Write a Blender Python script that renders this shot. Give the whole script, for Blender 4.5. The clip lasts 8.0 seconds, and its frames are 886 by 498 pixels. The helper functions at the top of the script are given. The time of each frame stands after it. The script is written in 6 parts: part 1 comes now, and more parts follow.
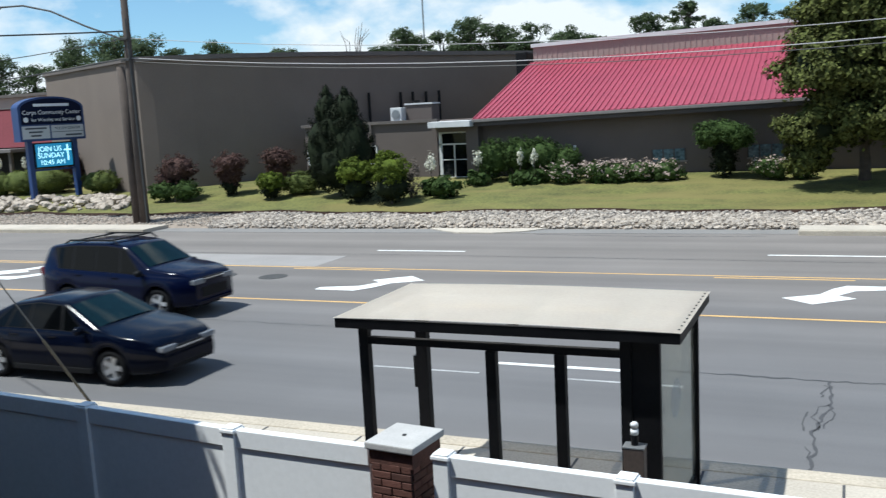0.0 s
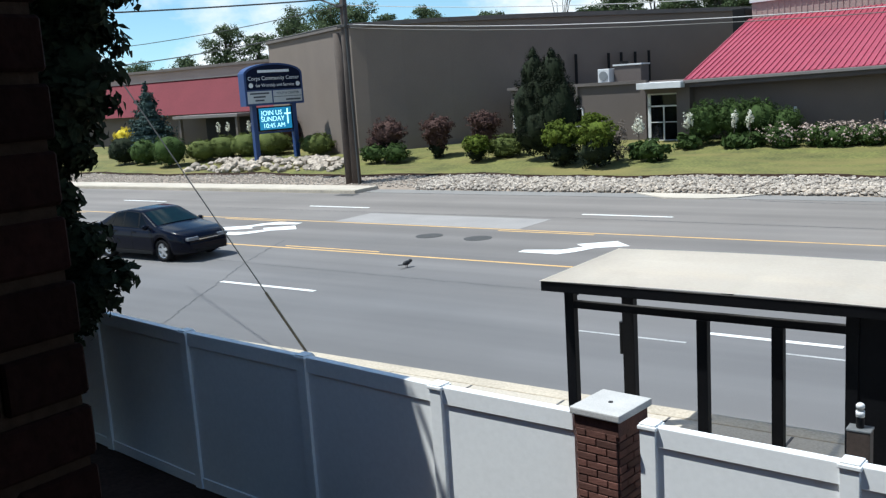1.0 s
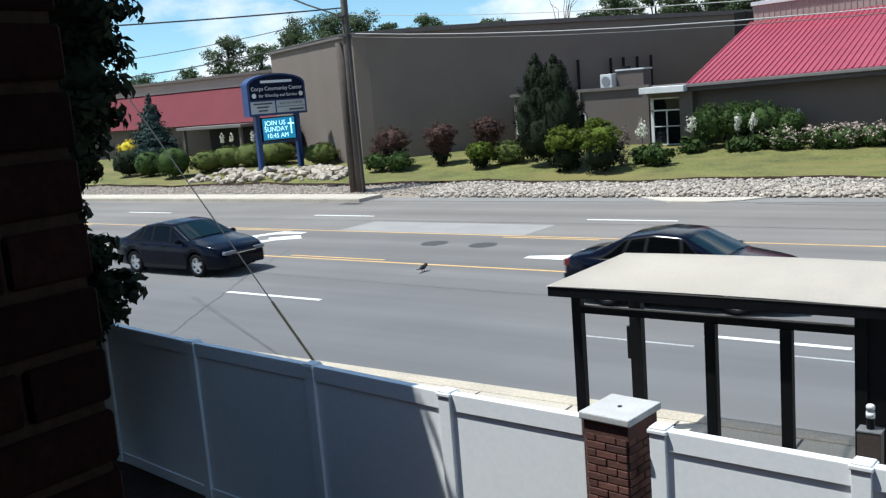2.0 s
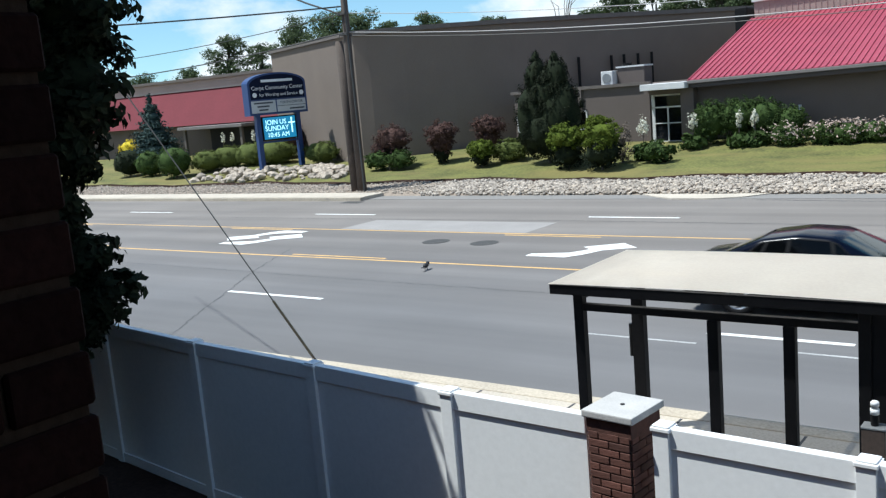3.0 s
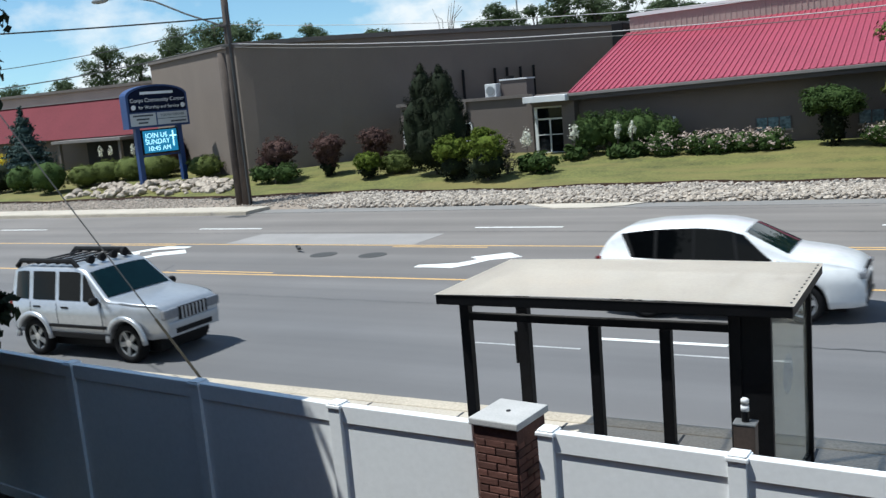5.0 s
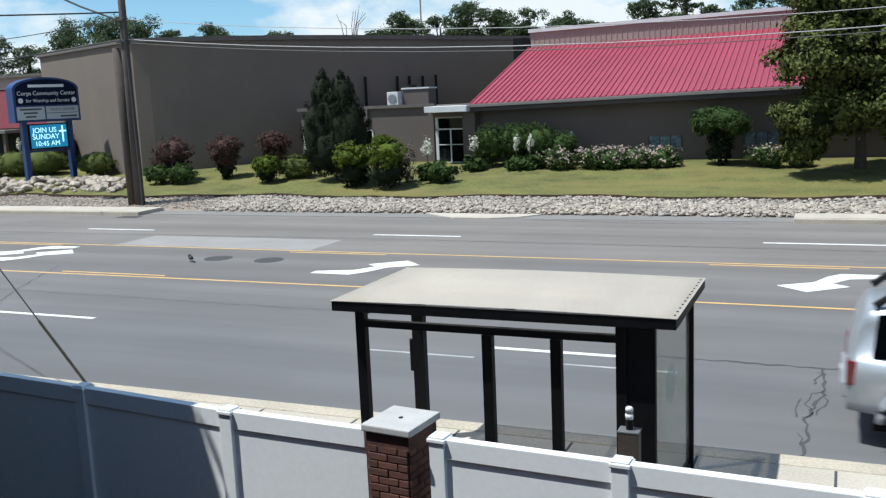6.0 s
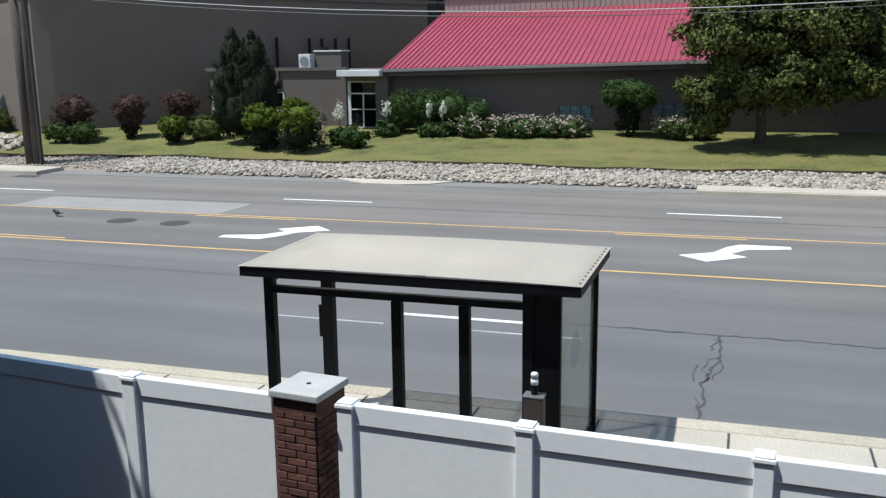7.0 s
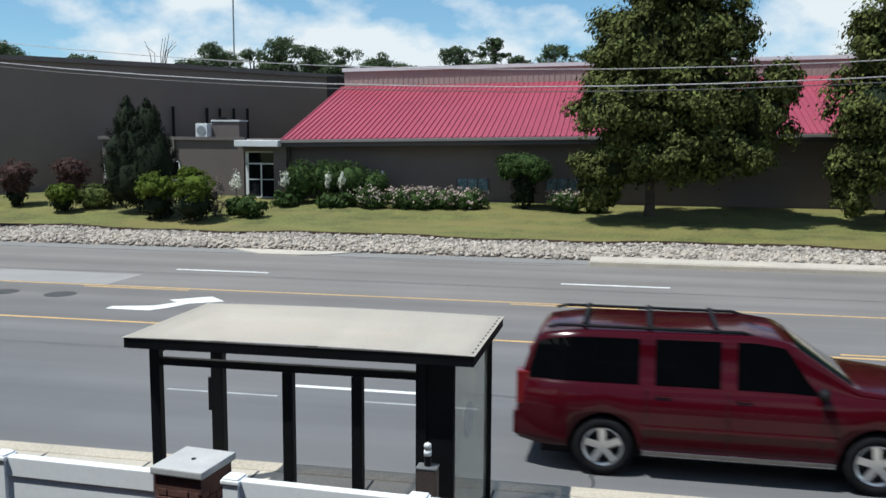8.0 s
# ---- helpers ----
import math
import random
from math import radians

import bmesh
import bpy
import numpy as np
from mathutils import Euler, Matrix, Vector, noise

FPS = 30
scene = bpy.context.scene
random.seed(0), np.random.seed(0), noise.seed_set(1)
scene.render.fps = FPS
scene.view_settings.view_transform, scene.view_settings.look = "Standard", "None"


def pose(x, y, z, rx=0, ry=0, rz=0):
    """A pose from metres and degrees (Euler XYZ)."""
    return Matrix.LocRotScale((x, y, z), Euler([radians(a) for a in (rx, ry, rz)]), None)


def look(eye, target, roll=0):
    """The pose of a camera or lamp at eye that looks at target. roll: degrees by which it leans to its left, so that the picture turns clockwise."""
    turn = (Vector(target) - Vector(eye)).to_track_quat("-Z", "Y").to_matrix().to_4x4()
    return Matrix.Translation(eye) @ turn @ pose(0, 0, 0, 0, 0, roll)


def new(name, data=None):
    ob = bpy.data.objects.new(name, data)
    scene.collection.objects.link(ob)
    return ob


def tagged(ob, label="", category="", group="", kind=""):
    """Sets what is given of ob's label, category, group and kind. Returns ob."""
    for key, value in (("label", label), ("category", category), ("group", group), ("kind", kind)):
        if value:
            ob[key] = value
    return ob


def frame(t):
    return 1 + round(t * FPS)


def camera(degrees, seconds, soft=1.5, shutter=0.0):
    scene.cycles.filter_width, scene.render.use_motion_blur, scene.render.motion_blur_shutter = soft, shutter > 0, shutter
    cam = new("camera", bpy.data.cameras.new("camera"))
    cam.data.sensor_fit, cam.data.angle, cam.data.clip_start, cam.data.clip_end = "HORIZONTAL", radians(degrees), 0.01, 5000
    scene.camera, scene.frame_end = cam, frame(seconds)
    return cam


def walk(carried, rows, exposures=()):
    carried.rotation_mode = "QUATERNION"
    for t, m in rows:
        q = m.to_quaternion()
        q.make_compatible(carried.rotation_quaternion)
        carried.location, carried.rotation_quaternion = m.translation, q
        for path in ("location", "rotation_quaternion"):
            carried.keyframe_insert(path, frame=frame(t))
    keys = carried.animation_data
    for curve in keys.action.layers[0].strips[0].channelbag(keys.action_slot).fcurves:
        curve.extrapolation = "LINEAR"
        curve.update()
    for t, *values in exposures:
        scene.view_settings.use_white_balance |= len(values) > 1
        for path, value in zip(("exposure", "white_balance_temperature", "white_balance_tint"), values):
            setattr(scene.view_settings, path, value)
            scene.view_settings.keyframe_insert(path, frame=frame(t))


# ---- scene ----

# ---------------------------------------------------------------- camera
cam = camera(50.7, 8.0, soft=1.3, shutter=0.12)
PATH = [
    (0, (0.229, 0.001, 4.423), (-0.566, 1.813, 4.132), -3.0),
    (0.3, (0.183, 0.009, 4.401), (-0.791, 1.728, 4.091), -3.3),
    (0.5, (0.167, 0.013, 4.416), (-0.906, 1.67, 4.094), -3.5),
    (1, (0.145, 0.024, 4.412), (-1.02, 1.612, 4.069), -3.7),
    (1.5, (0.141, 0.016, 4.416), (-1.031, 1.603, 4.084), -4.2),
    (2.8, (0.119, 0.007, 4.389), (-1.059, 1.591, 4.065), -4.8),
    (3, (0.116, 0.045, 4.398), (-1.061, 1.628, 4.068), -4.9),
    (3.5, (0.122, 0.039, 4.401), (-1.037, 1.635, 4.07), -5.1),
    (3.7, (0.12, 0.057, 4.388), (-1.02, 1.663, 4.041), -5.5),
    (3.8, (0.118, 0.072, 4.376), (-1.0, 1.689, 4.008), -5.8),
    (3.9, (0.116, 0.085, 4.366), (-1.033, 1.67, 3.958), -6.0),
    (4, (0.114, 0.09, 4.361), (-1.005, 1.69, 3.928), -6.0),
    (4.1, (0.113, 0.089, 4.36), (-0.984, 1.708, 3.942), -5.8),
    (4.2, (0.112, 0.086, 4.359), (-0.968, 1.724, 3.969), -5.5),
    (4.3, (0.112, 0.083, 4.358), (-0.963, 1.726, 3.979), -5.0),
    (4.5, (0.112, 0.077, 4.358), (-0.942, 1.728, 3.954), -4.2),
    (4.7, (0.129, 0.069, 4.375), (-0.916, 1.731, 3.99), -3.5),
    (5, (0.172, 0.024, 4.403), (-0.807, 1.738, 4.078), -4.9),
    (5.2, (0.197, 0.003, 4.414), (-0.715, 1.759, 4.122), -4.9),
    (6.3, (0.215, -0.029, 4.416), (-0.544, 1.79, 4.072), -1.9),
    (6.5, (0.207, -0.021, 4.417), (-0.556, 1.787, 4.031), -1.2),
    (6.7, (0.208, -0.027, 4.42), (-0.522, 1.793, 4.027), -0.8),
    (7, (0.228, -0.037, 4.424), (-0.376, 1.827, 4.025), -0.7),
    (7.2, (0.259, -0.032, 4.415), (-0.34, 1.84, 4.045), -0.4),
    (7.3, (0.275, -0.03, 4.412), (-0.289, 1.856, 4.059), -0.3),
    (7.5, (0.293, -0.03, 4.422), (-0.184, 1.873, 4.036), -0.4),
    (7.6, (0.293, -0.029, 4.422), (-0.122, 1.902, 4.104), -0.3),
    (7.7, (0.292, -0.026, 4.42), (-0.151, 1.902, 4.126), -0.2),
    (7.8, (0.291, -0.022, 4.417), (-0.142, 1.908, 4.125), -0.1),
    (7.9, (0.291, -0.019, 4.413), (-0.134, 1.914, 4.123), 0.1),
    (8, (0.294, -0.017, 4.408), (-0.11, 1.926, 4.158), 0.3),
]
walk(cam, [(t, look(eye, target, roll)) for t, eye, target, roll in PATH], exposures=[(0.0, 0.11, 6030, 4), (0.5, 0.2, 6030, 4), (1.0, 0.22, 6030, 4), (3.5, 0.22, 6030, 4), (4.2, 0.14, 6030, 4), (5.0, 0.06, 6030, 4), (6.5, 0.05, 6030, 4), (7.5, -0.07, 6030, 4), (8.0, -0.07, 6030, 4)])

# ---------------------------------------------------------------- light
SUN_EL, SUN_AZ = radians(66), (-0.81, -0.586)
world = bpy.data.worlds.new("sky")
scene.world = world
world.use_nodes = True
wn, wl = world.node_tree.nodes, world.node_tree.links
wn.clear()
w_out = wn.new("ShaderNodeOutputWorld")
w_bg = wn.new("ShaderNodeBackground")
w_sky = wn.new("ShaderNodeTexSky")
w_sky.sky_type, w_sky.sun_disc = "NISHITA", False
w_sky.sun_elevation, w_sky.sun_rotation = SUN_EL, radians(-125.9)
w_sky.air_density, w_sky.dust_density, w_sky.ozone_density = 1.0, 0.0, 1.4
w_lift = wn.new("ShaderNodeVectorMath")
w_lift.operation = "ADD"
w_lift.inputs[1].default_value = (0, 0, 0.05)
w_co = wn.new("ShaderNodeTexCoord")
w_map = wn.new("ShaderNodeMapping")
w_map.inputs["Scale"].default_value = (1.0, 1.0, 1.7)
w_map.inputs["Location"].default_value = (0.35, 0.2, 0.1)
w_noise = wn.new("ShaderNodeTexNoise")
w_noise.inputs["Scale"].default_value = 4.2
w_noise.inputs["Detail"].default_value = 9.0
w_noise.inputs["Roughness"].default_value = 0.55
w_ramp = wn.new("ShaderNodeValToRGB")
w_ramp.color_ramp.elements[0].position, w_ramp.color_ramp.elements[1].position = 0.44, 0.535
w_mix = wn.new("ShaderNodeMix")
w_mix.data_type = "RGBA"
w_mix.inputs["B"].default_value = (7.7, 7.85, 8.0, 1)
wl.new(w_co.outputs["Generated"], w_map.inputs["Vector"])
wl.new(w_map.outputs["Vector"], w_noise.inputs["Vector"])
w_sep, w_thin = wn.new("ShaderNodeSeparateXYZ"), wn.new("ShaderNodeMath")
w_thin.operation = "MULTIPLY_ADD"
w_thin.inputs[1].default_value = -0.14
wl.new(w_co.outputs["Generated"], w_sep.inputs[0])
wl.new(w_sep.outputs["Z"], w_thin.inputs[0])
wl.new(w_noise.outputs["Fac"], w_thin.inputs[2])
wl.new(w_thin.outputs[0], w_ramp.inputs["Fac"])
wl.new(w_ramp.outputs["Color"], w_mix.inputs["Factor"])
wl.new(w_co.outputs["Generated"], w_lift.inputs[0])
wl.new(w_lift.outputs["Vector"], w_sky.inputs["Vector"])
w_tint = wn.new("ShaderNodeVectorMath")
w_tint.operation = "MULTIPLY"
w_tint.inputs[1].default_value = (0.92, 1.08, 1.10)
wl.new(w_sky.outputs["Color"], w_tint.inputs[0])
wl.new(w_tint.outputs["Vector"], w_mix.inputs["A"])
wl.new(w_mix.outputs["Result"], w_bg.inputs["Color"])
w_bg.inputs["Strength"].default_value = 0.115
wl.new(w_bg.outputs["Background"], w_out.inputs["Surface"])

sun = new("sun", bpy.data.lights.new("sun", "SUN"))
sun.data.energy, sun.data.angle, sun.data.color = 5.8, radians(0.53), (1.0, 0.965, 0.91)
s_dir = Vector((SUN_AZ[0], SUN_AZ[1], 0)).normalized() * math.cos(SUN_EL) + Vector((0, 0, math.sin(SUN_EL)))
sun.matrix_world = look((-40, -2, 70), Vector((-40, -2, 70)) - s_dir)

# ---------------------------------------------------------------- materials
def mat(name, base, rough=0.7, metal=0.0, vary=0.12, scale=3.0, fine=40.0, bump=0.15, tone=None, coat=0.0, spec=0.5, rand=0.0, island=0.0, emit=None):
    """Procedural surface: base colour broken up at two scales, with relief."""
    m = bpy.data.materials.new(name)
    m.use_nodes = True
    n, l = m.node_tree.nodes, m.node_tree.links
    b = n["Principled BSDF"]
    co = n.new("ShaderNodeTexCoord")
    n1, n2 = n.new("ShaderNodeTexNoise"), n.new("ShaderNodeTexNoise")
    for q, s, d in ((n1, scale, 5.0), (n2, fine, 3.0)):
        q.inputs["Scale"].default_value, q.inputs["Detail"].default_value = s, d
        l.new(co.outputs["Object"], q.inputs["Vector"])
    add = n.new("ShaderNodeMath")
    add.operation = "MULTIPLY_ADD"
    add.inputs[1].default_value = 0.55
    l.new(n2.outputs["Fac"], add.inputs[0])
    half = n.new("ShaderNodeMath")
    half.operation = "MULTIPLY"
    half.inputs[1].default_value = 0.45
    l.new(n1.outputs["Fac"], half.inputs[0])
    l.new(half.outputs[0], add.inputs[2])
    ramp = n.new("ShaderNodeValToRGB")
    lo = [max(0.0, c * (1 - 2.2 * vary)) for c in base]
    hi = [min(1.0, c * (1 + 2.2 * vary)) for c in (tone or base)]
    ramp.color_ramp.elements[0].position, ramp.color_ramp.elements[1].position = 0.25, 0.75
    ramp.color_ramp.elements[0].color, ramp.color_ramp.elements[1].color = (*lo, 1), (*hi, 1)
    l.new(add.outputs[0], ramp.inputs["Fac"])
    col = ramp.outputs["Color"]
    if rand or island:
        if rand:
            src = n.new("ShaderNodeObjectInfo").outputs["Random"]
        else:
            src = n.new("ShaderNodeNewGeometry").outputs["Random Per Island"]
        amt = rand or island
        mr = n.new("ShaderNodeMapRange")
        mr.inputs["To Min"].default_value, mr.inputs["To Max"].default_value = 1 - amt, 1 + amt
        l.new(src, mr.inputs["Value"])
        hsv = n.new("ShaderNodeHueSaturation")
        l.new(mr.outputs["Result"], hsv.inputs["Value"])
        l.new(col, hsv.inputs["Color"])
        col = hsv.outputs["Color"]
    l.new(col, b.inputs["Base Color"])
    b.inputs["Roughness"].default_value, b.inputs["Metallic"].default_value = rough, metal
    b.inputs["Coat Weight"].default_value = coat
    b.inputs["Coat Roughness"].default_value = 0.04
    b.inputs["Specular IOR Level"].default_value = spec
    if bump:
        bp = n.new("ShaderNodeBump")
        bp.inputs["Strength"].default_value, bp.inputs["Distance"].default_value = bump, 0.02
        l.new(add.outputs[0], bp.inputs["Height"])
        l.new(bp.outputs["Normal"], b.inputs["Normal"])
    if emit:
        b.inputs["Emission Color"].default_value = (*emit[:3], 1)
        b.inputs["Emission Strength"].default_value = emit[3]
    return m


def leaf_mat(name, base, tone, amt=0.35, trans=0.35):
    m = mat(name, base, 0.8, 0, 0.15, 1.5, 14, 0.0, tone, island=amt, spec=0.15)
    n, l = m.node_tree.nodes, m.node_tree.links
    b, out = n["Principled BSDF"], n["Material Output"]
    tr = n.new("ShaderNodeBsdfTranslucent")
    l.new(b.inputs["Base Color"].links[0].from_socket, tr.inputs["Color"])
    mx = n.new("ShaderNodeMixShader")
    mx.inputs[0].default_value = trans
    l.new(b.outputs[0], mx.inputs[1])
    l.new(tr.outputs[0], mx.inputs[2])
    l.new(mx.outputs[0], out.inputs["Surface"])
    return m


def glass_mat(name, tint, rough=0.02, mix=0.5, base=(0.008, 0.01, 0.012)):
    """Tinted pane: clear glass over a dark tint."""
    m = bpy.data.materials.new(name)
    m.use_nodes = True
    n, l = m.node_tree.nodes, m.node_tree.links
    b, out = n["Principled BSDF"], n["Material Output"]
    b.inputs["Base Color"].default_value = (*base, 1)
    b.inputs["Roughness"].default_value = rough
    tr = n.new("ShaderNodeBsdfTransparent")
    tr.inputs["Color"].default_value = (*tint, 1)
    mx = n.new("ShaderNodeMixShader")
    mx.inputs[0].default_value = mix
    l.new(tr.outputs[0], mx.inputs[1])
    l.new(b.outputs[0], mx.inputs[2])
    l.new(mx.outputs[0], out.inputs["Surface"])
    return m


def paint(name, base, flake=0.0, rough=0.16, coat=0.05):
    return mat(name, base, rough, flake, 0.05, 1.2, 9.0, 0.0, coat=coat, spec=0.14)


def roof_sheet_mat():
    """Weathered fibreglass sheet that lets some light through."""
    m = mat("translucent_roof_panel", (0.89, 0.77, 0.66), 0.55, 0, 0.09, 1.3, 30, 0.08)
    n, l = m.node_tree.nodes, m.node_tree.links
    b, out = n["Principled BSDF"], n["Material Output"]
    tr = n.new("ShaderNodeBsdfTranslucent")
    tr.inputs["Color"].default_value = (1.0, 0.91, 0.81, 1)
    mx = n.new("ShaderNodeMixShader")
    mx.inputs[0].default_value = 0.55
    l.new(b.outputs[0], mx.inputs[1])
    l.new(tr.outputs[0], mx.inputs[2])
    clear, mx2 = n.new("ShaderNodeBsdfTransparent"), n.new("ShaderNodeMixShader")
    clear.inputs["Color"].default_value = (1.0, 0.97, 0.92, 1)
    mx2.inputs[0].default_value = 0.10
    l.new(mx.outputs[0], mx2.inputs[1])
    l.new(clear.outputs[0], mx2.inputs[2])
    l.new(mx2.outputs[0], out.inputs["Surface"])
    return m


def hazy_glass_mat():
    """Scratched shelter glass: clear, with a milky haze that light passes through."""
    m = glass_mat("scratched_glass", (0.86, 0.88, 0.86), 0.2, 0.12, (0.05, 0.05, 0.05))
    n, l = m.node_tree.nodes, m.node_tree.links
    out = n["Material Output"]
    first = out.inputs["Surface"].links[0].from_socket
    co, ns = n.new("ShaderNodeTexCoord"), n.new("ShaderNodeTexNoise")
    ns.inputs["Scale"].default_value, ns.inputs["Detail"].default_value = 2.4, 6.0
    l.new(co.outputs["Object"], ns.inputs["Vector"])
    mr = n.new("ShaderNodeMapRange")
    mr.inputs["From Min"].default_value, mr.inputs["From Max"].default_value = 0.3, 0.75
    mr.inputs["To Min"].default_value, mr.inputs["To Max"].default_value = 0.05, 0.20
    l.new(ns.outputs["Fac"], mr.inputs["Value"])
    tr = n.new("ShaderNodeBsdfTranslucent")
    tr.inputs["Color"].default_value = (0.62, 0.63, 0.60, 1)
    mx = n.new("ShaderNodeMixShader")
    l.new(mr.outputs["Result"], mx.inputs[0])
    l.new(first, mx.inputs[1])
    l.new(tr.outputs[0], mx.inputs[2])
    l.new(mx.outputs[0], out.inputs["Surface"])
    return m


def asphalt_mat():
    """Asphalt with fine aggregate, blotches and faint lengthwise wear in the lanes."""
    m = mat("asphalt", (0.142, 0.136, 0.132), 0.86, 0, 0.12, 0.22, 60, 0.25)
    n, l = m.node_tree.nodes, m.node_tree.links
    b = n["Principled BSDF"]
    co, mp, ns = n.new("ShaderNodeTexCoord"), n.new("ShaderNodeMapping"), n.new("ShaderNodeTexNoise")
    mp.inputs["Scale"].default_value = (0.03, 0.85, 1.0)
    ns.inputs["Scale"].default_value, ns.inputs["Detail"].default_value = 1.0, 6.0
    l.new(co.outputs["Object"], mp.inputs["Vector"])
    l.new(mp.outputs["Vector"], ns.inputs["Vector"])
    mr = n.new("ShaderNodeMapRange")
    mr.inputs["From Min"].default_value, mr.inputs["From Max"].default_value = 0.3, 0.7
    mr.inputs["To Min"].default_value, mr.inputs["To Max"].default_value = 0.84, 1.18
    l.new(ns.outputs["Fac"], mr.inputs["Value"])
    hsv = n.new("ShaderNodeHueSaturation")
    l.new(mr.outputs["Result"], hsv.inputs["Value"])
    l.new(b.inputs["Base Color"].links[0].from_socket, hsv.inputs["Color"])
    sep, ad, mr2 = n.new("ShaderNodeSeparateXYZ"), n.new("ShaderNodeMath"), n.new("ShaderNodeMapRange")
    l.new(co.outputs["Object"], sep.inputs[0])
    blot = n.new("ShaderNodeTexNoise")
    blot.inputs["Scale"].default_value, blot.inputs["Detail"].default_value = 0.16, 5.0
    l.new(co.outputs["Object"], blot.inputs["Vector"])
    ad.operation = "MULTIPLY_ADD"
    ad.inputs[1].default_value = 10.0
    l.new(blot.outputs["Fac"], ad.inputs[0])
    l.new(sep.outputs["Y"], ad.inputs[2])
    mr2.inputs["From Min"].default_value, mr2.inputs["From Max"].default_value = 19.0, 31.0
    l.new(ad.outputs[0], mr2.inputs["Value"])
    tint = n.new("ShaderNodeMix")
    tint.data_type, tint.blend_type = "RGBA", "MULTIPLY"
    tint.inputs["Factor"].default_value = 1.0
    tones = n.new("ShaderNodeMix")
    tones.data_type = "RGBA"
    tones.inputs["A"].default_value, tones.inputs["B"].default_value = (0.90, 0.92, 0.97, 1), (1.20, 1.13, 1.07, 1)
    l.new(mr2.outputs["Result"], tones.inputs["Factor"])
    l.new(hsv.outputs["Color"], tint.inputs["A"])
    l.new(tones.outputs["Result"], tint.inputs["B"])
    l.new(tint.outputs["Result"], b.inputs["Base Color"])
    return m


def lawn_mat():
    """Mown lawn: green turf with long dry yellow patches and fine blade texture."""
    m = mat("dry_lawn", (0.050, 0.072, 0.012), 0.9, 0, 0.34, 0.9, 9, 0.6, (0.115, 0.115, 0.028))
    n, l = m.node_tree.nodes, m.node_tree.links
    b = n["Principled BSDF"]
    co, mp, ns, mr = n.new("ShaderNodeTexCoord"), n.new("ShaderNodeMapping"), n.new("ShaderNodeTexNoise"), n.new("ShaderNodeMapRange")
    mp.inputs["Scale"].default_value = (0.16, 0.75, 1.0)
    ns.inputs["Scale"].default_value, ns.inputs["Detail"].default_value = 1.0, 4.0
    mr.inputs["From Min"].default_value, mr.inputs["From Max"].default_value = 0.42, 0.70
    l.new(co.outputs["Object"], mp.inputs["Vector"])
    l.new(mp.outputs["Vector"], ns.inputs["Vector"])
    l.new(ns.outputs["Fac"], mr.inputs["Value"])
    mx = n.new("ShaderNodeMix")
    mx.data_type = "RGBA"
    mx.inputs["B"].default_value = (0.165, 0.138, 0.042, 1)
    l.new(mr.outputs["Result"], mx.inputs["Factor"])
    l.new(b.inputs["Base Color"].links[0].from_socket, mx.inputs["A"])
    l.new(mx.outputs["Result"], b.inputs["Base Color"])
    return m


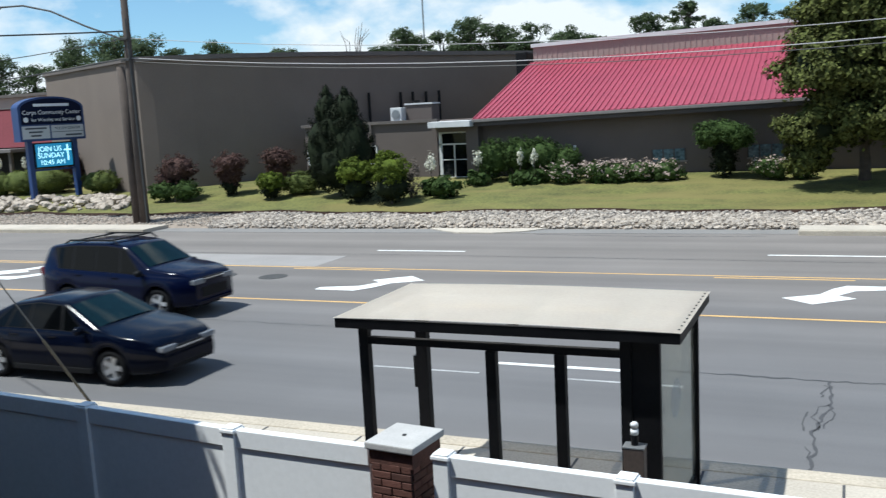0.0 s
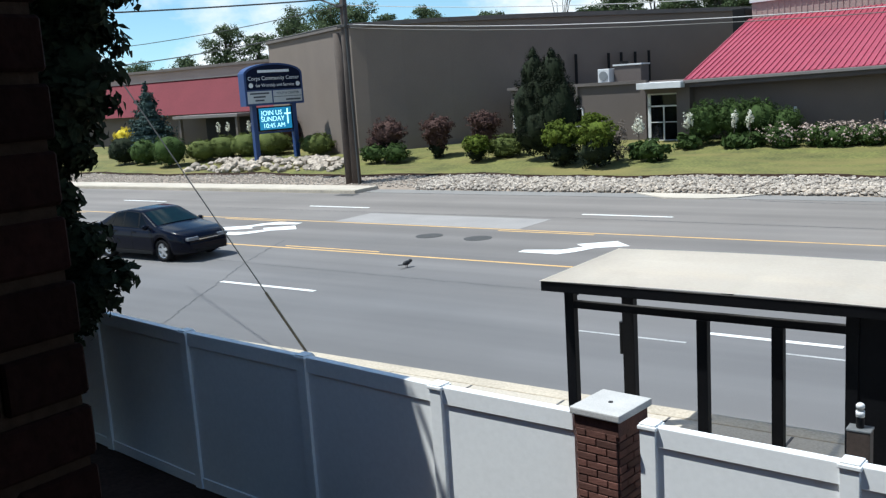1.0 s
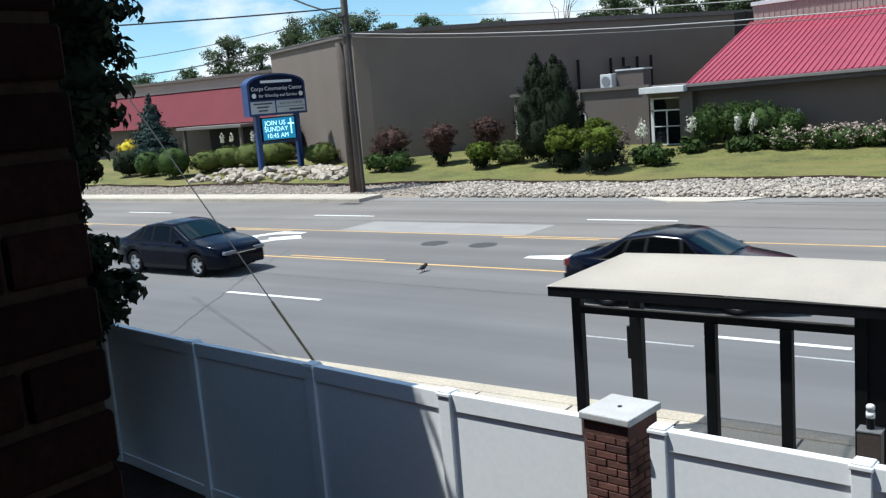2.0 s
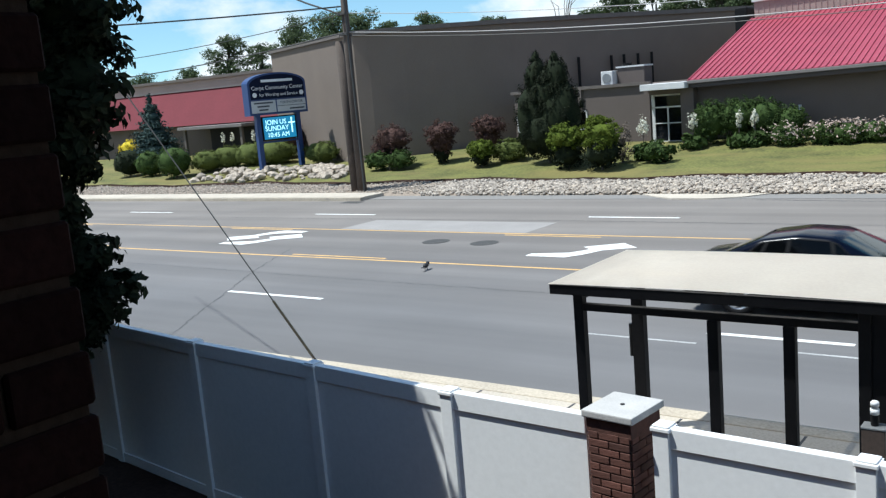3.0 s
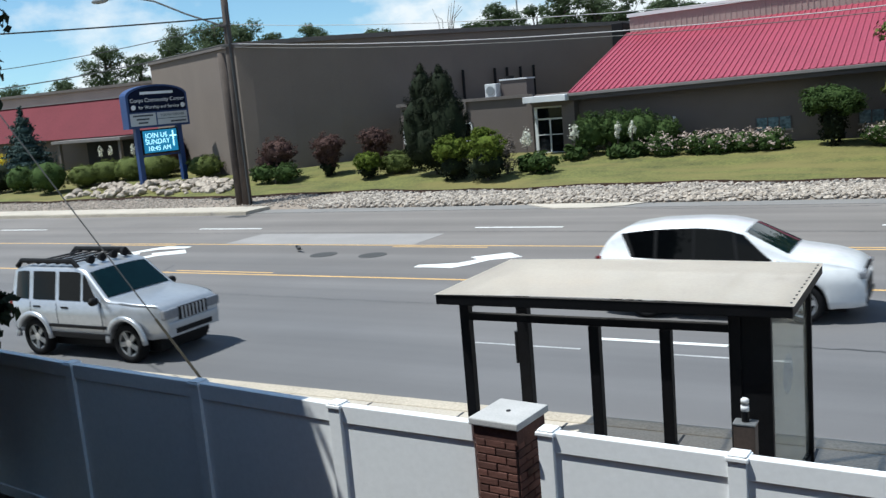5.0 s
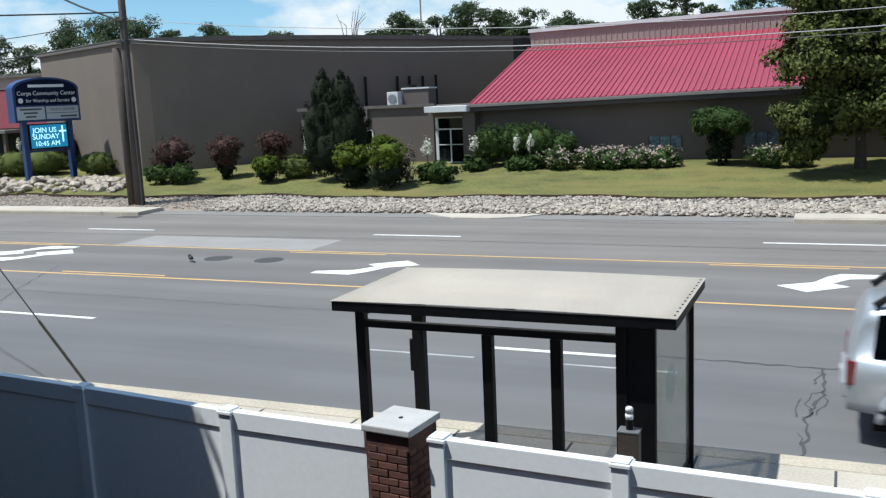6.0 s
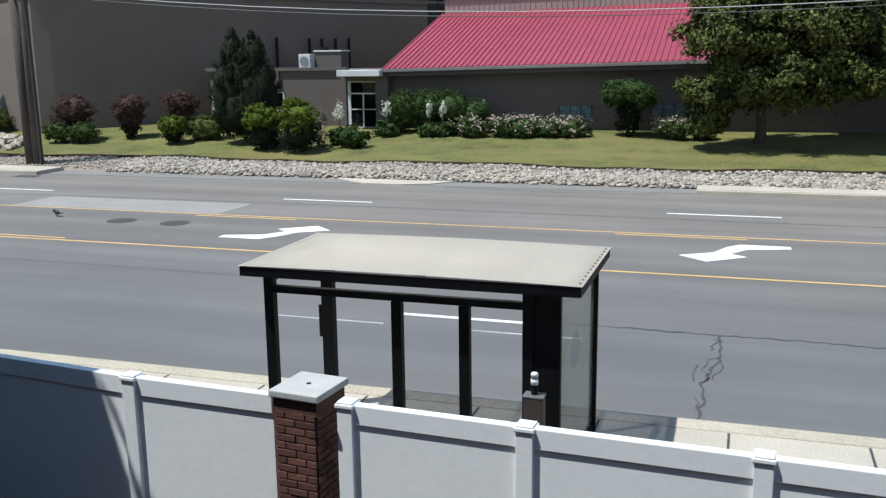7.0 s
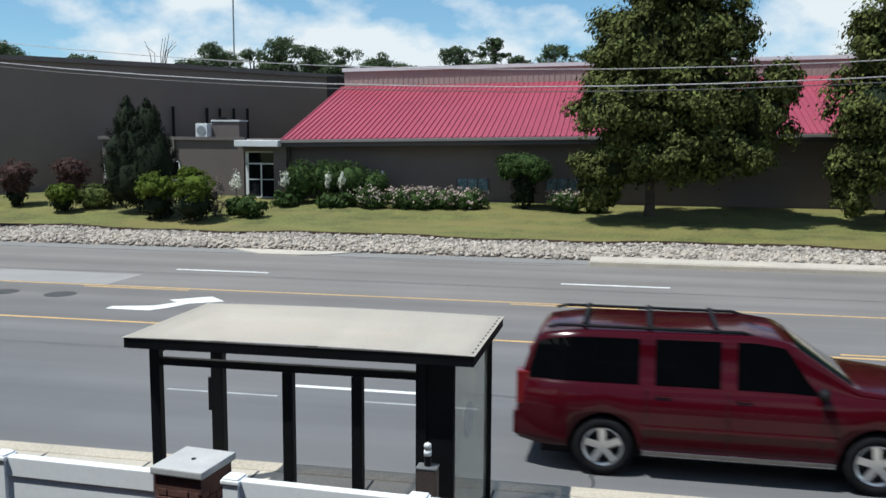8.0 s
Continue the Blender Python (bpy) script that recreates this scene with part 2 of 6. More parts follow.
M = dict(
    # House brick and mortar are coloured near-black: their shade is painted in.
    house_brick=mat("brick_with_painted_shade", (0.014, 0.006, 0.005), 0.9, 0, 0.25, 9, 60, 0.35, rand=0.3, spec=0.06),
    house_mortar=mat("mortar_with_painted_shade", (0.034, 0.023, 0.017), 0.95, 0, 0.15, 6, 60, 0.4, spec=0.06),
    asphalt=asphalt_mat(),
    asphalt_old=mat("asphalt_worn", (0.20, 0.19, 0.18), 0.88, 0, 0.10, 0.5, 60, 0.25),
    patch=mat("concrete_patch", (0.27, 0.255, 0.245), 0.9, 0, 0.12, 0.7, 30, 0.2),
    concrete=mat("concrete", (0.45, 0.40, 0.335), 0.88, 0, 0.12, 0.8, 30, 0.2),
    kerb=mat("kerb_concrete", (0.43, 0.375, 0.30), 0.88, 0, 0.16, 1.0, 25, 0.2),
    white_line=mat("white_road_paint", (0.72, 0.72, 0.70), 0.7, 0, 0.14, 2.0, 50, 0.1),
    faded_line=mat("faded_road_paint", (0.36, 0.36, 0.36), 0.8, 0, 0.25, 2.0, 30, 0.1),
    yellow_line=mat("yellow_road_paint", (0.62, 0.39, 0.15), 0.7, 0, 0.16, 2.0, 50, 0.1),
    crack=mat("tar_crack", (0.062, 0.062, 0.066), 0.8, 0, 0.1, 3, 40, 0.1),
    iron=mat("cast_iron", (0.07, 0.068, 0.066), 0.7, 0.3, 0.15, 6, 60, 0.3),
    grass=lawn_mat(),
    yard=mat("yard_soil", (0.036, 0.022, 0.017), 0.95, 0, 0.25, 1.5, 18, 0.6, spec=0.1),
    soil=mat("gravel_bed", (0.25, 0.205, 0.165), 0.95, 0, 0.2, 1.2, 14, 0.6),
    stone=mat("river_stone", (0.345, 0.30, 0.255), 0.85, 0, 0.16, 3, 25, 0.2, island=0.38),
    rock=mat("boulder", (0.36, 0.305, 0.25), 0.85, 0, 0.18, 2, 14, 0.4, rand=0.3),
    vinyl=mat("white_vinyl", (0.86, 0.865, 0.87), 0.42, 0, 0.03, 0.9, 20, 0.02),
    brick=mat("red_brick", (0.105, 0.043, 0.032), 0.85, 0, 0.22, 9, 60, 0.35, rand=0.35),
    mortar=mat("mortar", (0.085, 0.058, 0.046), 0.95, 0, 0.15, 6, 60, 0.4),
    cap=mat("cast_stone", (0.43, 0.42, 0.41), 0.85, 0, 0.09, 5, 60, 0.2),
    black=mat("black_paint", (0.006, 0.006, 0.007), 0.5, 0.0, 0.2, 4, 40, 0.05, spec=0.12),
    shelter_roof=roof_sheet_mat(),
    brown=mat("brown_post", (0.06, 0.042, 0.034), 0.6, 0, 0.2, 4, 30, 0.1),
    block=mat("tan_block_wall", (0.166, 0.133, 0.112), 0.92, 0, 0.07, 0.5, 22, 0.3),
    wall_red=mat("taupe_wall", (0.124, 0.101, 0.092), 0.92, 0, 0.08, 0.6, 22, 0.3),
    siding=mat("pink_siding", (0.33, 0.25, 0.225), 0.8, 0, 0.07, 0.6, 18, 0.1),
    coping=mat("brown_coping", (0.13, 0.11, 0.10), 0.7, 0, 0.12, 2, 20, 0.1),
    trim=mat("pale_trim", (0.62, 0.62, 0.62), 0.6, 0, 0.06, 2, 20, 0.05),
    red_roof=mat("red_metal_roof", (0.325, 0.050, 0.080), 0.42, 0.1, 0.12, 0.4, 8, 0.04),
    red_dull=mat("dull_red_roof", (0.135, 0.023, 0.031), 0.7, 0.0, 0.10, 0.4, 8, 0.04, spec=0.2),
    gutter=mat("dull_gutter", (0.19, 0.17, 0.165), 0.6, 0, 0.10, 2, 20, 0.05),
    fascia=mat("dark_fascia", (0.055, 0.045, 0.045), 0.6, 0, 0.1, 2, 20, 0.05),
    door_glass=glass_mat("door_glass", (0.25, 0.27, 0.28), 0.03, 0.75),
    car_glass=mat("car_glass", (0.003, 0.012, 0.014), 0.03, 0, 0.1, 2, 8, 0.0, spec=0.22),
    tint_glass=mat("tinted_glass", (0.002, 0.0025, 0.003), 0.04, 0, 0.1, 2, 8, 0.0, spec=0.15),
    # Mottled blue colour stands in for the sky reflected in the panes.
    window_glass=mat("painted_reflection_glass", (0.035, 0.065, 0.075), 0.12, 0, 0.5, 3.0, 9, 0.0, (0.09, 0.14, 0.16), spec=0.4),
    shelter_glass=hazy_glass_mat(),
    sticker=glass_mat("faded_sticker", (0.9, 0.91, 0.92), 0.6, 0.14, (0.45, 0.50, 0.55)),
    # Near-black colour that stands in for shade in recesses and openings.
    dark=mat("painted_recess_shade", (0.02, 0.02, 0.022), 0.9, 0, 0.1, 3, 30, 0.0),
    wood=mat("pole_wood", (0.070, 0.054, 0.046), 0.9, 0, 0.22, 2.2, 30, 0.4),
    grey_metal=mat("galvanised_metal", (0.30, 0.31, 0.32), 0.45, 0.7, 0.08, 2, 30, 0.05),
    cable=mat("dark_cable", (0.05, 0.05, 0.05), 0.6, 0, 0.1, 3, 20, 0.0),
    pale_cable=mat("pale_cable", (0.34, 0.33, 0.33), 0.6, 0, 0.1, 3, 20, 0.0),
    guard=mat("guy_guard", (0.034, 0.027, 0.014), 0.6, 0, 0.35, 9, 40, 0.05),
    sign_blue=mat("sign_blue", (0.015, 0.045, 0.15), 0.45, 0, 0.08, 1.5, 20, 0.02),
    sign_face=mat("sign_navy_face", (0.006, 0.010, 0.030), 0.6, 0, 0.1, 1.5, 20, 0.02, spec=0.1),
    sign_white=mat("sign_white_panel", (0.46, 0.49, 0.52), 0.5, 0, 0.05, 1.5, 20, 0.02),
    letters=mat("sign_letters", (0.72, 0.74, 0.78), 0.5, 0, 0.03, 3, 20, 0.0),
    ink=mat("dark_letters", (0.05, 0.06, 0.08), 0.6, 0, 0.03, 3, 20, 0.0),
    led=mat("led_screen", (0.01, 0.05, 0.09), 0.4, 0, 0.1, 3, 30, 0.0, emit=(0.02, 0.22, 0.42, 0.8)),
    led_text=mat("led_text", (0.5, 0.8, 0.9), 0.5, 0, 0.03, 3, 20, 0.0, emit=(0.55, 0.95, 1.0, 1.1)),
    rubber=mat("tyre_rubber", (0.008, 0.008, 0.009), 0.85, 0, 0.2, 6, 60, 0.1, spec=0.15),
    alloy=mat("alloy_rim", (0.62, 0.63, 0.65), 0.3, 0.9, 0.06, 4, 30, 0.02),
    plastic=mat("black_trim", (0.009, 0.009, 0.010), 0.6, 0, 0.12, 4, 40, 0.05, spec=0.15),
    chrome=mat("chrome", (0.75, 0.76, 0.78), 0.12, 1.0, 0.03, 4, 30, 0.0),
    lamp_lens=mat("headlight_lens", (0.20, 0.21, 0.23), 0.2, 0.2, 0.12, 14, 60, 0.05, coat=0.1, spec=0.25),
    tail_lens=mat("taillight_lens", (0.14, 0.006, 0.008), 0.2, 0.0, 0.12, 14, 60, 0.05, coat=0.3),
    amber=mat("amber_lens", (0.5, 0.18, 0.02), 0.15, 0, 0.1, 10, 40, 0.02, coat=1.0),
    navy=paint("navy_paint", (0.002, 0.004, 0.019), 0.0),
    navy2=paint("dark_blue_paint", (0.0012, 0.0025, 0.009), 0.0),
    ink_car=paint("blue_black_paint", (0.002, 0.003, 0.009), 0.0),
    white_car=paint("white_paint", (0.64, 0.65, 0.66), 0.0),
    silver=paint("silver_paint", (0.43, 0.45, 0.48), 0.55, 0.32),
    maroon=paint("maroon_paint", (0.040, 0.002, 0.005), 0.0, 0.16, 0.22),
    bark=mat("bark", (0.085, 0.068, 0.055), 0.95, 0, 0.25, 5, 40, 0.6),
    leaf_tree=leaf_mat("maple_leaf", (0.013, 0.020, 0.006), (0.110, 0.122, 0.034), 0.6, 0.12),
    # Near-black leaf: paints shade in crowns and undersides, also the dark evergreen's own colour.
    leaf_dark_shade=leaf_mat("dark_leaf_and_shade", (0.010, 0.015, 0.008), (0.018, 0.025, 0.012), 0.3, 0.2),
    # Paler, bluer leaf colour carries the haze over the distant trees.
    leaf_far_haze=leaf_mat("hazy_far_leaf", (0.042, 0.068, 0.034), (0.10, 0.13, 0.065), 0.35),
    leaf_conifer=leaf_mat("yew_needles", (0.006, 0.010, 0.0045), (0.013, 0.018, 0.008), 0.35, 0.15),
    leaf_spruce=leaf_mat("spruce_needles", (0.022, 0.040, 0.036), (0.050, 0.078, 0.072), 0.3, 0.15),
    leaf_bright=leaf_mat("bright_shrub_leaf", (0.052, 0.080, 0.011), (0.115, 0.150, 0.022), 0.35),
    leaf_shrub=leaf_mat("shrub_leaf", (0.028, 0.052, 0.014), (0.06, 0.095, 0.028), 0.35),
    leaf_red=leaf_mat("red_shrub_leaf", (0.058, 0.034, 0.030), (0.105, 0.062, 0.054), 0.25),
    leaf_olive=leaf_mat("grassy_shrub", (0.055, 0.078, 0.020), (0.105, 0.125, 0.036), 0.3),
    leaf_yellow=leaf_mat("yellow_shrub", (0.40, 0.32, 0.02), (0.62, 0.50, 0.05), 0.25),
    bloom=leaf_mat("pale_bloom", (0.42, 0.31, 0.27), (0.60, 0.49, 0.44), 0.25),
    bloom_white=leaf_mat("cream_bloom", (0.70, 0.68, 0.50), (0.85, 0.83, 0.70), 0.15),
    twig=leaf_mat("bare_twigs", (0.10, 0.085, 0.07), (0.16, 0.13, 0.11), 0.2, 0.1),
    feather=mat("dark_feathers", (0.012, 0.012, 0.014), 0.6, 0, 0.2, 20, 90, 0.1),
    room=mat("dim_plaster", (0.16, 0.14, 0.13), 0.9, 0, 0.06, 2, 30, 0.05),
)

# ---------------------------------------------------------------- mesh helpers
def link(name, data, material=None, parent=None, label="", m=None):
    ob = new(name, data)
    if material is not None:
        data.materials.append(material)
    if parent is not None:
        ob.parent = parent
    if label:
        ob["label"] = label
    if m is not None:
        ob.matrix_basis = m
    return ob


def part(name, bm, material, parent=None, label="", m=None, smooth=False):
    me = bpy.data.meshes.new(name)
    bm.normal_update()
    bm.to_mesh(me)
    bm.free()
    if smooth:
        me.polygons.foreach_set("use_smooth", [True] * len(me.polygons))
    return link(name, me, material, parent, label, m)


def thing(name, m, label, category, group="", kind=""):
    ob = new(name)
    ob.empty_display_size = 0.2
    ob.matrix_basis = m
    return tagged(ob, label, category, group, kind)


def box(bm, x0, x1, y0, y1, z0, z1, bevel=0.0, m=None):
    r = bmesh.ops.create_cube(bm, size=1.0, matrix=Matrix.LocRotScale(((x0 + x1) / 2, (y0 + y1) / 2, (z0 + z1) / 2), None, (x1 - x0, y1 - y0, z1 - z0)))
    vs = r["verts"]
    if bevel:
        es = {e for v in vs for e in v.link_edges}
        q = bmesh.ops.bevel(bm, geom=list(es), offset=bevel, segments=2, affect="EDGES", profile=0.6)
        vs = list({v for f in q["faces"] for v in f.verts} | {v for v in vs if v.is_valid})
    if m is not None:
        bmesh.ops.transform(bm, matrix=m, verts=[v for v in vs if v.is_valid])
    return bm


def boxed(x0, x1, y0, y1, z0, z1, bevel=0.0):
    return box(bmesh.new(), x0, x1, y0, y1, z0, z1, bevel)


def tube(pts, radii, seg=10, closed=True):
    """A bmesh tube through the points, with a radius at each."""
    bm = bmesh.new()
    rings = []
    pts = [Vector(p) for p in pts]
    for i, p in enumerate(pts):
        d = (pts[min(i + 1, len(pts) - 1)] - pts[max(i - 1, 0)]).normalized()
        a = d.cross(Vector((0, 0, 1)) if abs(d.z) < 0.95 else Vector((1, 0, 0))).normalized()
        b = d.cross(a)
        r = radii[i] if hasattr(radii, "__len__") else radii
        rings.append([bm.verts.new(p + r * (math.cos(2 * math.pi * k / seg) * a + math.sin(2 * math.pi * k / seg) * b)) for k in range(seg)])
    for q, w in zip(rings, rings[1:]):
        for k in range(seg):
            bm.faces.new((q[k], q[(k + 1) % seg], w[(k + 1) % seg], w[k]))
    if closed:
        bm.faces.new(rings[0][::-1])
        bm.faces.new(rings[-1])
    bmesh.ops.recalc_face_normals(bm, faces=bm.faces)
    return bm


def prism(poly, z0, z1, bm=None):
    """Upright prism over a plan polygon."""
    bm = bm or bmesh.new()
    lo = [bm.verts.new((x, y, z0)) for x, y in poly]
    hi = [bm.verts.new((x, y, z1)) for x, y in poly]
    n = len(poly)
    bm.faces.new(lo[::-1])
    bm.faces.new(hi)
    for k in range(n):
        bm.faces.new((lo[k], lo[(k + 1) % n], hi[(k + 1) % n], hi[k]))
    bmesh.ops.recalc_face_normals(bm, faces=bm.faces)
    return bm


def sheet(name, verts, faces, material, parent=None, label="", smooth=False):
    me = bpy.data.meshes.new(name)
    me.from_pydata([tuple(v) for v in verts], [], faces)
    if smooth:
        me.polygons.foreach_set("use_smooth", [True] * len(me.polygons))
    me.update()
    return link(name, me, material, parent, label)


def structure(ob, label, category):
    return tagged(ob, label, category, kind="structure")

# ---------------------------------------------------------------- ground and road
GY = [-600, -30, 7.6, 8.3, 10.6, 10.9, 32.2, 32.6, 35.4, 38, 44, 70, 900]
GZ = [-0.4, -0.4, -0.4, 0.10, 0.10, -0.10, -0.10, 0.10, 0.30, 0.52, 1.08, 1.5, 2.0]


def gz(y):
    return float(np.interp(y, GY, GZ))


def make_ground():
    ys = sorted(set(GY) | set(np.arange(32, 46, 0.5).tolist()))
    xs = [-900, -300, -120] + list(range(-80, 50, 2)) + [120, 300, 900]
    v = [(x, y, gz(y) + (0.05 * math.sin(x * 0.31 + y) + 0.04 * math.sin(x * 0.83) if 35 < y < 43 and abs(x) < 90 else 0)) for y in ys for x in xs]
    n = len(xs)
    f = [(j * n + i, j * n + i + 1, (j + 1) * n + i + 1, (j + 1) * n + i) for j in range(len(ys) - 1) for i in range(n - 1)]
    structure(sheet("ground", v, f, M["grass"], smooth=True), "sunlit patchy yellow-green lawn rising to the buildings", "lawn")


make_ground()


def slab(name, x0, x1, y0, y1, z0, z1, material, label, category, bevel=0.0):
    return structure(part(name, boxed(x0, x1, y0, y1, z0, z1, bevel), material), label, category)


slab("road", -400, 400, 10.96, 31.25, -0.3, 0.0, M["asphalt"], "wide grey asphalt road with worn lane markings", "road")
slab("road_shoulder", -27.0, -1.2, 31.25, 32.4, -0.3, 0.012, M["asphalt_old"], "paler worn asphalt shoulder beside the stone bed", "road shoulder")
slab("pavement", -400, 400, 8.1, 10.66, -0.3, 0.135, M["concrete"], "pale concrete pavement beside the white fence", "pavement")
slab("far_pavement_west", -400, -27.0, 30.95, 32.4, -0.3, 0.16, M["concrete"], "pale concrete pavement strip across the road", "pavement")
slab("far_pavement_east", -1.2, 400, 31.17, 32.3, -0.3, 0.16, M["concrete"], "pale concrete pavement strip across the road", "pavement")
for nm, x0, x1, y0, y1 in (("kerb_near", -400, 400, 10.66, 10.96), ("kerb_far_west", -400, -27.0, 30.78, 30.95), ("kerb_far_east", -1.2, 400, 31.0, 31.17)):
    slab(nm, x0, x1, y0, y1, -0.3, 0.15, M["kerb"], "weathered tan concrete kerb along the road", "kerb", 0.02)
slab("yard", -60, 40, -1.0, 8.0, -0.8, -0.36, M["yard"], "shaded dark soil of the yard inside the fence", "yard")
structure(sheet("gravel_bed", [(x, y, z) for y, z in ((32.2, 0.0), (32.4, 0.02), (32.65, 0.13), (35.25, 0.315)) for x in (-75, 120)], [(2 * k, 2 * k + 1, 2 * k + 3, 2 * k + 2) for k in range(3)], M["soil"]), "tan gravel bed between the road and the lawn", "gravel bed")
structure(part("concrete_ramp", prism([(-14.5, 32.35), (-13.6, 31.6), (-12.8, 31.1), (-11.4, 31.1), (-10.4, 31.5), (-9.6, 32.5), (-11.2, 32.25), (-13.0, 32.3)], -0.2, 0.045), M["concrete"]), "pale flush concrete ramp at the edge of the stone bed", "ramp")
slab("road_patch", -22, -14.5, 23.9, 25.9, -0.1, 0.004, M["patch"], "pale rectangular repair patch in the asphalt", "road patch")
for i in range(-12, 14):
    slab("pavement_joint", i * 1.5 + 0.2, i * 1.5 + 0.23, 8.12, 10.64, 0.1, 0.139, M["crack"], "dark joint between concrete pavement slabs", "pavement joint")


def stripe(x0, x1, y, w, material, label, name="lane_marking"):
    tagged(part(name, boxed(x0, x1, y - w / 2, y + w / 2, 0.0, 0.005), M[material]), label, "road marking", "lane markings", "structure")


for k in range(-6, 7):
    x = -17.75 + 12.19 * k
    stripe(x, x + (2.35 if k == 1 else 3.15), 15.08 if k < 1 else 14.97, 0.13, "white_line", "white dashed lane line on the asphalt")
    x = -14.0 + 12.19 * k
    stripe(x, x + 3.1, 27.1, 0.13, "white_line", "white dashed lane line on the asphalt")
    x = -20.0 + 12.19 * k
    stripe(x, x + 3.6, 19.57, 0.085, "yellow_line", "yellow dashed centre line on the asphalt")
    stripe(x + 5, x + 8.2, 23.55, 0.085, "yellow_line", "yellow dashed centre line on the asphalt")
stripe(-400, 400, 19.30, 0.10, "yellow_line", "solid yellow line beside the turning lane")
stripe(-400, 400, 23.8, 0.085, "yellow_line", "solid yellow line beside the turning lane")
for x in (-7.5, -4.1):
    stripe(x, x + 2.0, 14.3, 0.07, "faded_line", "faded old lane line on the asphalt")


def flat(name, poly, z, material, label, category):
    bm = prism(poly, -0.01, z)
    return structure(part(name, bm, material), label, category)


def turn_arrow(x, y, sgn):
    """Curved turn arrow: a shaft along the lane that bends into a barbed head."""
    shaft = [(0, -0.15), (1.15, -0.15), (1.45, 0.25), (1.71, 0.92), (2.45, 1.4), (1.82, 1.98), (0.97, 1.28), (1.33, 1.0), (0.98, 0.45), (0, 0.15)]
    flat("turn_arrow", [(x + sgn * a, y + sgn * b) for a, b in shaft], 0.005, M["white_line"], "worn white curved turn arrow on the asphalt", "road marking")


turn_arrow(-12.55, 20.8, 1)
turn_arrow(1.37, 22.72, -1)
turn_arrow(-24.6, 20.8, 1)
turn_arrow(-23.0, 23.2, -1)


def crack(pts, w, name="road_crack"):
    bm = bmesh.new()
    left, right = [], []
    rng = random.Random(len(pts) * 7 + int(pts[0][0] * 10))
    dense = []
    for (a, b), (c, d) in zip(pts, pts[1:]):
        n = max(2, int(math.hypot(c - a, d - b) / 0.12))
        dense += [(a + (c - a) * k / n + rng.uniform(-0.035, 0.035), b + (d - b) * k / n + rng.uniform(-0.035, 0.035)) for k in range(n)]
    for i, (a, b) in enumerate(dense):
        c, d = dense[min(i + 1, len(dense) - 1)]
        p, q = dense[max(i - 1, 0)]
        t = Vector((c - p, d - q)).normalized()
        ww = w * rng.uniform(0.4, 1.3) / 2
        left.append(bm.verts.new((a - t.y * ww, b + t.x * ww, 0.004)))
        right.append(bm.verts.new((a + t.y * ww, b - t.x * ww, 0.004)))
    for i in range(len(left) - 1):
        bm.faces.new((right[i], right[i + 1], left[i + 1], left[i]))
    return structure(part(name, bm, M["crack"]), "dark jagged crack-like line in the asphalt", "road crack")


crack([(-0.04, 15.05), (0.03, 14.5), (0.04, 13.9), (-0.06, 13.3), (-0.16, 12.7), (-0.12, 12.1), (-0.17, 11.5), (-0.16, 11.0)], 0.05)
crack([(-0.1, 14.85), (0.02, 14.75), (-0.14, 14.45), (-0.05, 14.1)], 0.025)
crack([(0.02, 13.9), (-0.12, 13.75), (-0.2, 13.3), (-0.1, 13.0), (-0.22, 12.6)], 0.028)
crack([(0.06, 13.7), (0.1, 13.4), (-0.02, 13.05), (0.0, 12.7)], 0.022)
crack([(-0.28, 13.5), (-0.3, 13.0), (-0.24, 12.6)], 0.03)
crack([(-0.26, 12.1), (-0.17, 11.9), (-0.22, 11.6)], 0.022)
crack([(-2.6, 15.15), (-0.5, 15.1), (1.2, 15.12), (4, 14.95), (12, 14.9)], 0.06)
# Thin dark line slanting from the near kerb across the lanes.
crack([(-15.3, 11.1), (-15.64, 11.77), (-16.75, 13.4), (-17.73, 15.0), (-19.2, 17.25), (-20.9, 20.4)], 0.03)
crack([(-40, 17.4), (-25, 17.3), (-14, 17.0), (-8, 16.9)], 0.016)
crack([(-30, 26.0), (-22, 26.1), (-14, 26.3), (0, 26.1), (14, 26.2)], 0.04)
crack([(-9.8, 31.0), (-6, 30.6), (-2, 30.8)], 0.06)
for x, y in ((-16.6, 22.2), (-14.85, 22.2)):
    tagged(part("manhole_cover", tube([(x, y, -0.05), (x, y, 0.006)], 0.42, 24), M["iron"]), "round dark cast-iron manhole cover in the road", "manhole cover", "manholes", "structure")
tagged(part("storm_drain", boxed(-27.6, -26.6, 30.1, 30.6, -0.05, 0.012, 0.005), M["iron"]), "dark iron storm drain grate by the kerb", "drain grate", kind="structure")

